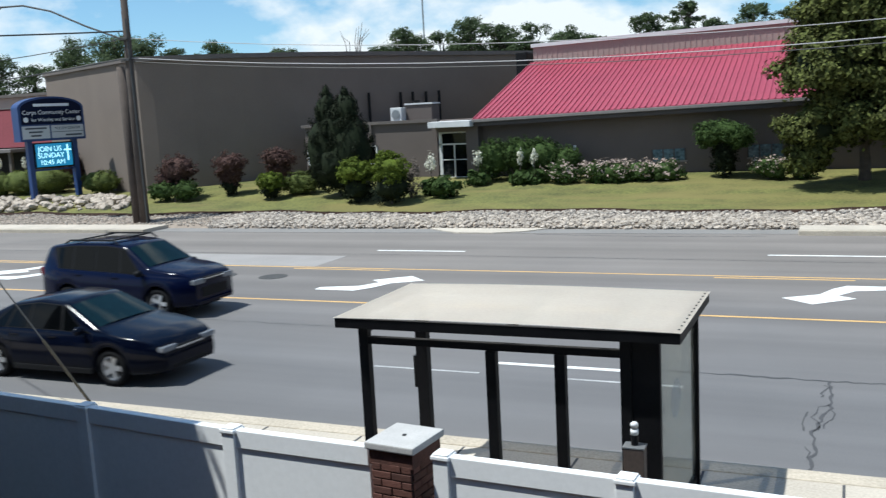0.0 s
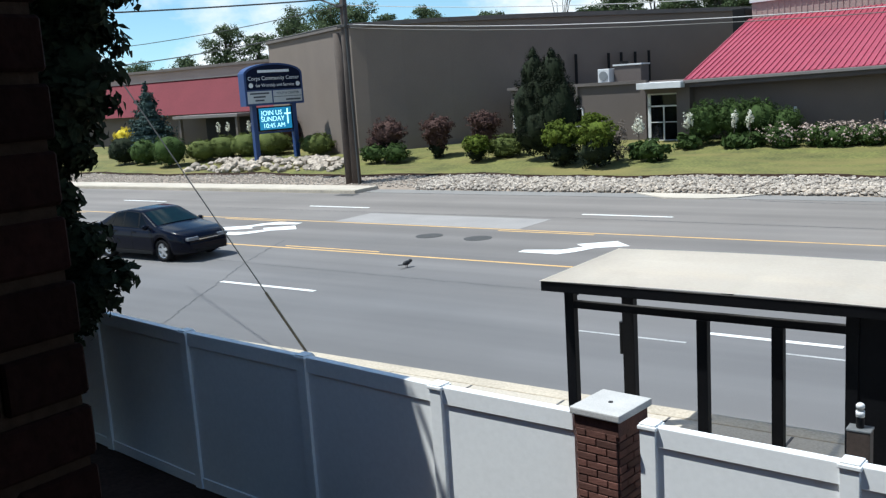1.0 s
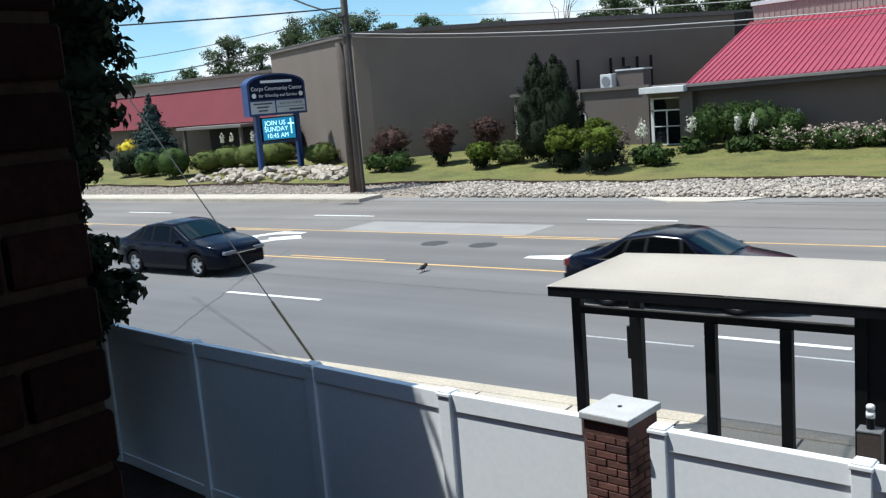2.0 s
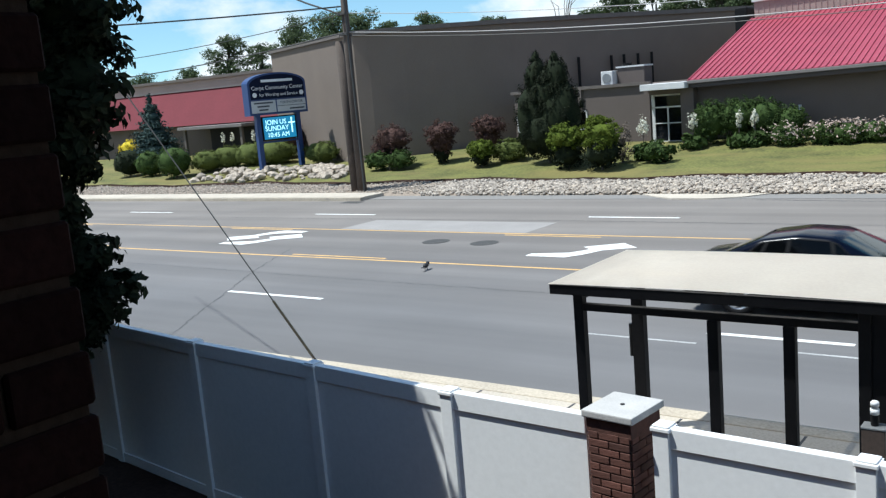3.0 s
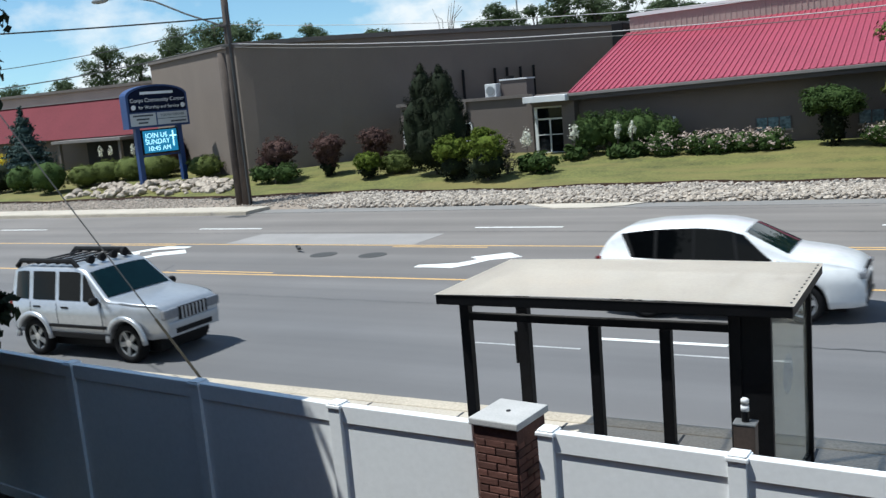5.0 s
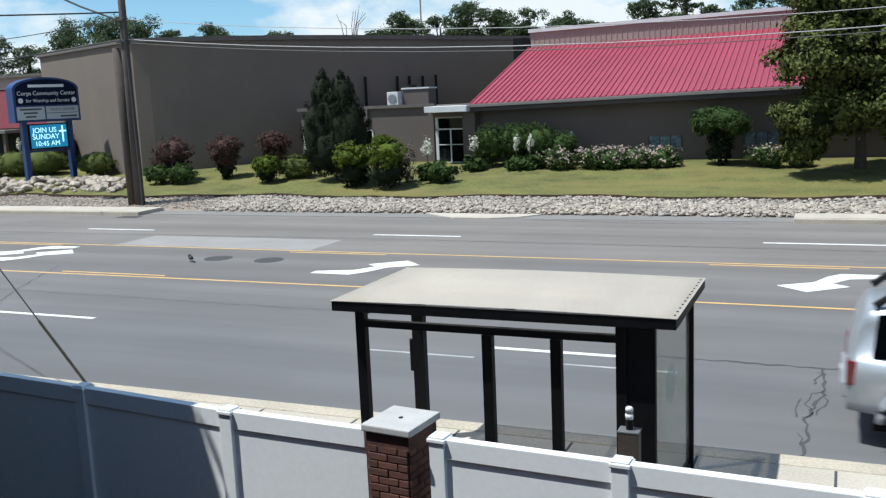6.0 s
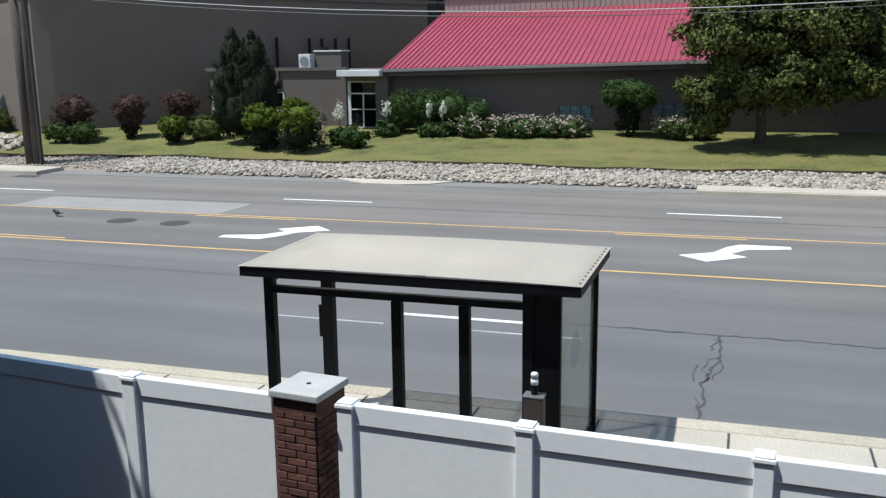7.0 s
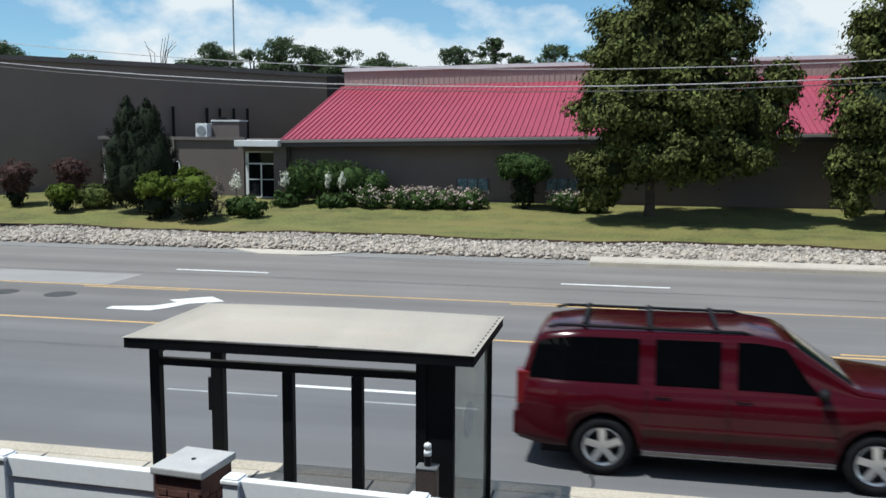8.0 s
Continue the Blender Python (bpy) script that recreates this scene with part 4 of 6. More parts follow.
# ---------------------------------------------------------------- white fence and brick pillar
FENCE = [(-16.0, 7.99), (-13.6, 7.68), (-11.27, 7.39), (-9.03, 7.11), (-6.86, 6.93), (-4.93, 6.74), (-3.42, 6.675), (-2.78, 6.65), (-1.26, 6.575), (0.47, 6.50), (2.25, 6.42), (4.1, 6.34)]
FTOP, FBOT = 1.66, -0.42


def fence():
    t = thing("vinyl_fence", pose(0, 0, 0), "white vinyl privacy fence with capped posts", "fence")
    for i, (x, y) in enumerate(FENCE):
        if i == 6:
            continue
        p = part("post", boxed(-0.068, 0.068, -0.068, 0.068, FBOT, FTOP - 0.03, 0.006), M["vinyl"], t, m=pose(x, y, 0, 0, 0, -4))
        bm = boxed(-0.082, 0.082, -0.082, 0.082, FTOP - 0.03, FTOP + 0.005, 0.008)
        box(bm, -0.07, 0.07, -0.07, 0.07, FTOP + 0.006, FTOP + 0.022, 0.007)
        part("cap", bm, M["vinyl"], p)
    for i, ((x0, y0), (x1, y1)) in enumerate(zip(FENCE, FENCE[1:])):
        if i == 6:
            continue
        a, b = Vector((x0, y0)), Vector((x1, y1))
        d = b - a
        L = d.length
        m = Matrix.Translation((x0, y0, 0)) @ Matrix.Rotation(math.atan2(d.y, d.x), 4, "Z")
        part("panel", boxed(0.05, L - 0.05, -0.027, 0.02, FBOT + 0.1, FTOP - 0.12), M["vinyl"], t, m=m)
        part("top_rail", boxed(0.05, L - 0.05, -0.045, 0.045, FTOP - 0.17, FTOP, 0.008), M["vinyl"], t, m=m)
        part("bottom_rail", boxed(0.05, L - 0.05, -0.045, 0.045, FBOT + 0.03, FBOT + 0.2, 0.008), M["vinyl"], t, m=m)


def brick_mesh(l, w, h, material="brick"):
    me = bpy.data.meshes.new("brick")
    bm = boxed(-l / 2, l / 2, -w / 2, w / 2, -h / 2, h / 2)
    bmesh.ops.bevel(bm, geom=[e for e in bm.edges], offset=0.004, segments=1, affect="EDGES")
    bm.to_mesh(me)
    bm.free()
    me.materials.append(M[material])
    return me


def pillar():
    cx, cy, h = -3.175, 6.75, 0.225
    t = thing("brick_pillar", pose(cx, cy, 0, 0, 0, -6) @ Matrix.Diagonal((0.87, 0.96, 1, 1)), "red brick gate pillar with pale stone cap", "pillar")
    body = part("mortar_core", boxed(-h, h, -h, h, FBOT, 1.72), M["mortar"], t)
    full, half = brick_mesh(0.215, 0.03, 0.058), brick_mesh(0.105, 0.03, 0.058)
    rng = random.Random(5)
    row, z = 0, FBOT + 0.06
    while z < 1.55:
        for side in range(4):
            ang = side * 90
            slots = [(-0.117, full), (0.108, full)] if row % 2 else [(-0.172, half), (-0.005, full), (0.165, half)]
            for x, me in slots:
                ob = new("brick", me)
                ob.parent = body
                ob.matrix_basis = Matrix.Rotation(radians(ang), 4, "Z") @ pose(x, -h - 0.002 + rng.uniform(-0.003, 0.003), z, 0, 0, rng.uniform(-1, 1))
        z += 0.068
        row += 1
    part("top_course", boxed(-h - 0.016, h + 0.016, -h - 0.016, h + 0.016, 1.555, 1.69, 0.006), M["brick"], t)
    bm = boxed(-0.272, 0.272, -0.272, 0.272, 1.69, 1.752, 0.012)
    part("cap_stone", bm, M["cap"], t, "pale square stone cap with a dark hole")
    part("cap_hole", tube([(0, 0, 1.745), (0, 0, 1.758)], 0.022, 12), M["dark"], t)


fence(), pillar()

# ---------------------------------------------------------------- bus shelter
def shelter():
    t = thing("bus_shelter", pose(0, 0, 0), "black-framed bus shelter with pale flat roof and glass end panel", "bus shelter")
    x0, x1, y0, y1, zt = -4.80, -1.17, 8.48, 10.42, 2.30
    sheet("roof_panel", [(x, y, zt + 0.006 + 0.02 * math.sin(math.pi * i / 8)) for i, x in enumerate(np.linspace(x0 - 0.012, x1 + 0.012, 9)) for y in (y0 - 0.012, y1 + 0.012)], [(2 * i, 2 * i + 2, 2 * i + 3, 2 * i + 1) for i in range(8)], M["shelter_roof"], t, "pale weathered translucent roof sheet")
    for a, b, c, d in ((x0, x1, y0, y0 + 0.06), (x0, x1, y1 - 0.06, y1), (x0, x0 + 0.06, y0 + 0.06, y1 - 0.06), (x1 - 0.06, x1, y0 + 0.06, y1 - 0.06)):
        part("roof_edge", boxed(a, b, c, d, zt - 0.105, zt, 0.006), M["black"], t)
    yb, yf = 8.72, 10.2
    zb = 0.135
    for x in (-4.575, -3.115, -2.385, -1.725):
        part("back_post", boxed(x - 0.055, x + 0.055, yb - 0.05, yb + 0.05, zb, zt - 0.1 if x in (-4.575, -1.725) else zt - 0.32, 0.008), M["black"], t)
    part("back_rail", boxed(-4.53, -1.66, yb - 0.04, yb + 0.04, zt - 0.32, zt - 0.24, 0.012), M["black"], t)
    part("front_post", boxed(-4.66, -4.51, yf - 0.06, yf + 0.06, zb, zt - 0.1, 0.008), M["black"], t)
    part("timetable_tube", tube([(-4.68, yf - 0.02, 1.05), (-4.68, yf - 0.02, 1.45)], 0.035, 8), M["black"], t)
    part("side_beam", boxed(-4.61, -4.53, yb, yf, zt - 0.2, zt - 0.11, 0.006), M["black"], t)
    for x in (-3.0, -2.0):
        part("roof_beam", boxed(x - 0.03, x + 0.03, yb, yf + 0.2, zt - 0.16, zt - 0.11), M["black"], t)
    # enclosed end: broad dark panel, glass panel, outer post
    part("end_panel", boxed(-1.67, -1.40, yb - 0.03, yb + 0.05, zb, zt - 0.1, 0.006), M["black"], t, "solid black corner panel")
    turn = pose(-1.41, yb + 0.05, 0, 0, 0, -3.9)
    depth = yf - yb - 0.07
    g = part("end_glass", boxed(-0.008, 0.008, 0.0, depth, zb + 0.12, zt - 0.16), M["shelter_glass"], t, "hazy scratched glass end panel", m=turn)
    g.visible_shadow = False
    part("faded_sticker", tube([(0.009, 0.55, 1.42), (0.013, 0.55, 1.42)], 0.2, 20), M["sticker"], t, "faded pale round sticker", m=turn)
    part("end_rail", boxed(-0.03, 0.03, 0.0, depth, zb + 0.06, zb + 0.12, 0.004), M["black"], t, m=turn)
    part("end_rail", boxed(-0.03, 0.03, 0.0, depth, zt - 0.17, zt - 0.11, 0.004), M["black"], t, m=turn)
    part("end_post", boxed(-1.34, -1.26, yf - 0.03, yf + 0.03, zb, zt - 0.1, 0.006), M["black"], t)
    for k in range(12):
        y = y0 + 0.12 + (y1 - y0 - 0.24) * k / 11
        part("roof_rivet", tube([(x1 - 0.03, y, zt + 0.004), (x1 - 0.03, y, zt + 0.014)], 0.011, 6), M["black"], t)



shelter()


def bottle_post():
    """Short brown post behind the fence with an insulated bottle on it."""
    t = thing("short_brown_post", pose(-1.55, 8.2, 0.135), "short brown post beside the shelter", "post")
    part("post_body", boxed(-0.095, 0.095, -0.07, 0.07, 0, 1.15, 0.01), M["brown"], t)
    part("post_top", boxed(-0.1, 0.1, -0.075, 0.075, 1.15, 1.17, 0.006), M["grey_metal"], t)
    b = thing("insulated_bottle", pose(-1.55, 8.2, 1.305), "pale metal bottle with dark band standing on a post", "bottle")
    part("bottle_body", tube([(0, 0, 0), (0, 0, 0.012), (0, 0, 0.10), (0, 0, 0.13)], [0.03, 0.034, 0.034, 0.03], 16), M["black"], b, smooth=True)
    part("bottle_band", tube([(0, 0, 0.10), (0, 0, 0.15)], 0.037, 16), M["trim"], b, smooth=True)
    part("bottle_neck", tube([(0, 0, 0.15), (0, 0, 0.175)], 0.03, 16), M["grey_metal"], b)
    part("bottle_lid", tube([(0, 0, 0.175), (0, 0, 0.205), (0, 0, 0.218)], [0.036, 0.036, 0.022], 16), M["trim"], b, smooth=True)


bottle_post()

# ---------------------------------------------------------------- the brick house with the open window
def house():
    """Brick front wall with the opening that the view looks through; a dim room behind."""
    xl, xr, yo, yi = -0.80, 1.35, 0.62, 0.36
    zs, zh = 3.35, 5.35
    lab = "dark red brick house wall, shade painted into its colour"
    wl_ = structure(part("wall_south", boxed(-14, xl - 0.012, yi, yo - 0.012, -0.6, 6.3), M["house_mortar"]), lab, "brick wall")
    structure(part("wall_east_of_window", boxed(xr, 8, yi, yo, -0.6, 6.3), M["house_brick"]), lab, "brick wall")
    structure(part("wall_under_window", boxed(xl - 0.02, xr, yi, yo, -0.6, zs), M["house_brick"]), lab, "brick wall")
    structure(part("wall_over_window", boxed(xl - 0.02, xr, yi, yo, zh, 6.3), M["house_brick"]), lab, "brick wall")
    structure(part("window_sill", boxed(xl - 0.02, xr + 0.05, yi - 0.05, yo + 0.05, zs, zs + 0.05, 0.01), M["cap"]), "stone sill of the open window", "sill")
    for nm, a in (("wall_back", (-5, 5, -4.2, -4.0, 2.6, 5.9)), ("wall_left", (-5.2, -5, -4.2, yi, 2.6, 5.9)), ("wall_right", (5, 5.2, -4.2, yi, 2.6, 5.9))):
        structure(part(nm, boxed(*a), M["room"]), "dim plaster wall of the room behind the window", "wall")
    structure(part("floor", boxed(-5, 5, -4.0, yi, 2.6, 2.7), M["room"]), "dim floor of the room behind the window", "floor")
    structure(part("ceiling", boxed(-5, 5, -4.0, yi, 5.8, 5.9), M["room"]), "dim ceiling of the room behind the window", "ceiling")
    # Unseen wall, added to block western skylight from the fence.
    structure(part("wall_west", boxed(-18.2, -17.9, yo, 7.6, -0.6, 6.3), M["house_brick"]), lab, "brick wall")
    structure(part("roof_slab", boxed(-14, 8, -12, yo + 0.1, 6.3, 6.55), M["coping"]), "flat roof edge of the brick house", "roof")
    for nm, x0, x1 in (("window_frame_left", xl - 0.05, xl + 0.02), ("window_frame_right", xr - 0.02, xr + 0.05)):
        structure(part(nm, boxed(x0, x1, yi - 0.12, yi, zs, zh, 0.006), M["plastic"]), "dark frame of the open window", "window frame")
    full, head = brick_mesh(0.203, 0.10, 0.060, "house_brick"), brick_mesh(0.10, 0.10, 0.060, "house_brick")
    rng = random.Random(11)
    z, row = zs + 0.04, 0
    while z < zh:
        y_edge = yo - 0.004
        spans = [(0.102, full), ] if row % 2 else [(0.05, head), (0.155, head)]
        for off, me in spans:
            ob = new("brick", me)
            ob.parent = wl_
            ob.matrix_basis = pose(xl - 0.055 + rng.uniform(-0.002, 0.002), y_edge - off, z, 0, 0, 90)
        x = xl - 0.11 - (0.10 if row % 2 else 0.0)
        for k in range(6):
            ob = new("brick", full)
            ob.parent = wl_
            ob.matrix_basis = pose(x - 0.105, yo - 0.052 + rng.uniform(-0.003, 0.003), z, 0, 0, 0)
            x -= 0.214
        z += 0.073
        row += 1


house()

# ---------------------------------------------------------------- stones
def stones():
    rng = np.random.default_rng(4)
    t = (1 + 5 ** 0.5) / 2
    iv = np.array([(-1, t, 0), (1, t, 0), (-1, -t, 0), (1, -t, 0), (0, -1, t), (0, 1, t), (0, -1, -t), (0, 1, -t), (t, 0, -1), (t, 0, 1), (-t, 0, -1), (-t, 0, 1)], float) / 1.9
    fc = np.array([(0, 11, 5), (0, 5, 1), (0, 1, 7), (0, 7, 10), (0, 10, 11), (1, 5, 9), (5, 11, 4), (11, 10, 2), (10, 7, 6), (7, 1, 8), (3, 9, 4), (3, 4, 2), (3, 2, 6), (3, 6, 8), (3, 8, 9), (4, 9, 5), (2, 4, 11), (6, 2, 10), (8, 6, 7), (9, 8, 1)])

    def bed(name, n, x0, x1, y0, y1, s0, s1, label):
        xs = rng.uniform(x0, x1, n)
        edge = 0.25 * np.sin(xs * 0.45) + 0.15 * np.sin(xs * 1.3)
        ys = y0 + (y1 + edge - y0) * rng.uniform(0, 1, n)
        s = rng.uniform(s0, s1, n) ** 1.0
        sc = rng.uniform(0.7, 1.3, (n, 1, 3)) * s[:, None, None] * (1, 1, 0.7)
        v = iv[None] * rng.uniform(0.8, 1.2, (n, 12, 1)) * sc
        a = rng.uniform(0, 6.28, n)
        ca, sa = np.cos(a)[:, None], np.sin(a)[:, None]
        v = np.stack([v[:, :, 0] * ca - v[:, :, 1] * sa, v[:, :, 0] * sa + v[:, :, 1] * ca, v[:, :, 2]], 2)
        v += np.stack([xs, ys, np.interp(ys, [32.25, 32.65, 35.25], [0.015, 0.14, 0.32]) + s * 0.3], 1)[:, None]
        f = (fc[None] + 12 * np.arange(n)[:, None, None]).reshape(-1, 3)
        tagged(sheet(name, v.reshape(-1, 3).tolist(), f.tolist(), M["stone"]), label, "stones", kind="stuff")

    bed("river_stone_bed", 15000, -25.0, 32, 32.3, 34.95, 0.035, 0.095, "pale rounded river stones in a bed beside the road")
    bed("pebble_bed", 6500, -70, -24, 32.5, 35.0, 0.02, 0.055, "small tan pebbles between pavement and lawn")
    bed_ob = bpy.data.objects["gravel_bed"]
    sm = []
    for k in range(5):
        me = bpy.data.meshes.new("stone")
        me.from_pydata((iv * rng.uniform(0.8, 1.2, (12, 1)) * (1, 0.8, 0.65)).tolist(), [], fc.tolist())
        me.materials.append(M["rock"])
        sm.append(me)
    for k in range(280):
        ob = new("stone", sm[k % 5])
        q, yy = rng.uniform(0.08, 0.15), rng.uniform(32.35, 33.5)
        ob.parent = bed_ob
        ob.matrix_basis = pose(rng.uniform(-20, 8), yy, float(np.interp(yy, [32.25, 32.65, 35.25], [0.015, 0.14, 0.32])) + q * 0.35, 0, 0, rng.uniform(0, 360)) @ Matrix.Diagonal((q, q, q, 1))
    # boulders round the foot of the sign, one by one
    meshes = []
    for k in range(6):
        bm = bmesh.new()
        bmesh.ops.create_icosphere(bm, subdivisions=2, radius=1.0)
        for v in bm.verts:
            q = 1 + 0.45 * noise.noise(v.co * 1.4 + Vector((k * 7.3, 0, 0)))
            v.co = Vector((v.co.x * q, v.co.y * q * 0.8, v.co.z * q * 0.6))
        me = bpy.data.meshes.new("boulder")
        bm.to_mesh(me)
        bm.free()
        me.materials.append(M["rock"])
        meshes.append(me)
    r2 = random.Random(8)
    for k in range(150):
        x = r2.uniform(-45.2, -33.4)
        y = r2.uniform(36.0, 39.6) if x < -36 else r2.uniform(36.2, 38.2)
        s = r2.uniform(0.14, 0.36)
        ob = new("boulder", meshes[k % 6])
        lift = 0.28 * max(0.0, 1 - abs(y - 37.8) / 1.8) * r2.random()
        ob.matrix_basis = pose(x, y, gz(y) + s * 0.25 + lift, 0, 0, r2.uniform(0, 360)) @ Matrix.Diagonal((s, s, s * r2.uniform(0.8, 1.2), 1))
        tagged(ob, "rounded pale tan boulder in the rock border of the sign", "rock", "rocks round the sign")


stones()


def lawn_edge():
    """Ragged dark line of turf and soil along the top of the stone bed."""
    rng = random.Random(6)
    v, f = [], []
    xs = np.arange(-70, 40, 0.35)
    for k, x in enumerate(xs):
        c = 35.05 + 0.25 * math.sin(x * 0.45) + 0.12 * math.sin(x * 1.3) + rng.uniform(-0.06, 0.06)
        w = 0.10 + 0.12 * abs(noise.noise(Vector((x * 0.4, 0, 0)))) + rng.uniform(0, 0.05)
        v += [(x, c - w, max(gz(c - w), 0.2) + 0.02), (x, c, gz(c) + 0.13), (x, c + w, gz(c + w) + 0.012)]
        if k:
            a = 3 * k
            f += [(a - 3, a, a + 1, a - 2), (a - 2, a + 1, a + 2, a - 1)]
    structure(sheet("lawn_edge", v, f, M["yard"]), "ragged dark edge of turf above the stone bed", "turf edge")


lawn_edge()

# ---------------------------------------------------------------- planting across the road
def planting():
    B = lambda *a: list(a)
    # dark columnar conifer, two leaders
    c0 = [(-0.55, 0, 2.4, 1.15, 1.0, 2.3), (0.65, 0, 2.3, 1.2, 1.0, 2.25), (-0.45, 0, 4.3, 0.6, 0.6, 1.2), (0.6, 0, 4.2, 0.62, 0.6, 1.2), (0, 0.0, 1.6, 1.55, 1.1, 1.4), (0.05, 0, 3.4, 1.15, 0.9, 1.3), (0.05, 0, 4.0, 0.75, 0.6, 0.95), (-0.45, 0, 5.2, 0.22, 0.22, 0.5), (0.55, 0, 5.1, 0.22, 0.22, 0.5)]
    c = [(a, b, z * 0.94, rx, ry, rz * 0.94) for a, b, z, rx, ry, rz in c0]
    shrub(-22.0, 38.9, c, 90000, 0.04, "leaf_conifer", "tall dark columnar evergreen with twin tips on the lawn", "evergreen", "conifer", 2, kc=0.84, clump=0.09)
    for x, y, blobs, skirt, n, mt, lab, sd in (
        (-20.35, 37.6, B((-0.05, 0, 1.4, 0.95, 0.95, 0.7)), B((0, 0, 0.68, 0.85, 0.75, 0.72)), 7500, "leaf_bright", "rounded bright green shrub, shade painted dark on its underside", 3),
        (-18.5, 37.3, B((0, 0, 1.5, 0.92, 0.95, 0.75), (-0.25, 0.1, 2.1, 0.45, 0.4, 0.3)), B((0, 0, 0.75, 1.0, 0.9, 0.8)), 6500, "leaf_bright", "rounded bright green shrub with an uneven tuft on top", 4),
        (-25.9, 38.9, B((0, 0, 0.82, 0.72, 0.7, 0.52)), B((0, 0, 0.42, 0.6, 0.55, 0.42)), 3200, "leaf_bright", "small clipped round green shrub", 5),
        (-24.8, 40.0, B((0, 0, 0.55, 1.25, 0.8, 0.6)), (), 3600, "leaf_olive", "low soft olive shrub against the dark wall", 6),
        (-31.9, 39.3, B((0.1, 0, 1.5, 1.15, 0.9, 0.85), (-0.6, 0, 1.0, 0.7, 0.7, 0.6)), B((0, 0, 0.6, 0.8, 0.6, 0.6)), 4200, "leaf_red", "reddish-brown shrub against the dark wall", 7),
        (-31.6, 38.6, B((-0.8, 0, 0.5, 0.9, 0.7, 0.5), (0.7, 0, 0.55, 0.9, 0.7, 0.5)), (), 3200, "leaf_shrub", "low greyish-green shrub below the red one", 8),
        (-29.0, 39.9, B((0, 0, 1.55, 0.98, 0.85, 0.72), (0, 0, 1.0, 0.75, 0.6, 0.6)), B((0, 0, 0.5, 0.5, 0.5, 0.5)), 4200, "leaf_red", "reddish-brown vase-shaped shrub against the wall", 9),
        (-27.3, 41.8, B((0, 0, 1.55, 1.05, 0.85, 0.62), (0, 0, 0.9, 0.75, 0.6, 0.7)), (), 3600, "leaf_red", "reddish-brown shrub against the dark wall", 10),
    ):
        shrub(x, y, blobs, n, 0.065, mt, lab, seed=sd, skirt=skirt, clump=0.14)
    # hedge by the door and the flowers
    shrub(-14.6, 42.6, B((-0.9, 0, 1.1, 1.0, 0.8, 1.0), (0.4, 0, 1.2, 1.1, 0.8, 1.0), (1.6, 0, 1.15, 1.0, 0.8, 0.95), (2.7, 0, 0.9, 0.8, 0.7, 0.8)), 18000, 0.05, "leaf_shrub", "broad clipped dark green hedge beside the door", "hedge", "hedge", 12, clump=0.10)
    for k, (x, y, w) in enumerate(((-11.9, 41.6, 0.85), (-10.4, 41.8, 0.75), (-9.4, 41.7, 0.8), (-8.3, 41.8, 0.85), (-7.2, 41.7, 0.8), (-2.9, 41.9, 0.8), (-1.7, 42.0, 0.7))):
        shrub(x, y, B((0, 0, 0.5, w, 0.65, 0.48), (0.2, 0, 0.3, w * 0.8, 0.6, 0.35)), 2200, 0.065, "leaf_shrub", "low hydrangea bush with pale pink blooms", "flowering shrub", "hydrangea", 20 + k, ("bloom", 360, 0.075), "hydrangeas along the wall")
    for k, (x, y) in enumerate(((-13.9, 41.7), (-13.2, 41.7), (-16.1, 41.9), (-17.45, 39.4))):
        t = thing("yucca", pose(x, y, gz(y)), "spiky yucca with upright cream flower spike", "yucca", "yuccas by the door")
        leaves("rosette", [(0, 0, 0.3, 0.55, 0.5, 0.35)], 260, 0.2, M["leaf_shrub"], t, 50 + k)
        leaves("flower_spike", [(0, 0, 1.25 if k != 3 else 1.45, (0.14, 0.14, 0.26, 0.28)[k], 0.16, (0.36, 0.36, 0.36, 0.45)[k])], (200, 200, 220, 260)[k], 0.055, M["bloom_white"], t, 60 + k)
        part("stalk", tube([(0, 0, 0), (0, 0, 1.2)], 0.02, 6), M["bark"], t)
    shrub(-16.5, 38.5, B((0, 0, 0.5, 0.8, 0.6, 0.5),), 1300, 0.11, "leaf_shrub", "low blue-green strappy perennial clump", "perennial", "perennial_clump", 15)
    shrub(-18.15, 38.6, B((0, 0, 0.95, 0.55, 0.5, 0.85),), 1500, 0.05, "twig", "bare twiggy brown shrub by the door", "shrub", "twiggy_shrub", 16, kc=0.3)
    # clipped topiary before the wall
    shrub(-4.75, 42.2, B((0, 0, 2.05, 1.32, 1.0, 0.55), (-0.5, 0, 1.75, 0.8, 0.8, 0.5), (0.5, 0, 1.75, 0.8, 0.8, 0.5)), 6000, 0.07, "leaf_shrub", "mushroom-shaped clipped green topiary on a thick stem", "topiary", "topiary", 17, clump=0.2, skirt=B((0, 0, 0.9, 0.6, 0.6, 0.9)))
    # far planting left of the sign
    sp = [(0, 0, 0.9 + 0.55 * k, 2.0 - 0.26 * k, 2.0 - 0.26 * k, 0.5) for k in range(8)]
    shrub(-53.8, 40.6, sp, 7000, 0.11, "leaf_spruce", "conical blue-green spruce beside the far wing", "spruce", "spruce", 18, kc=0.7)
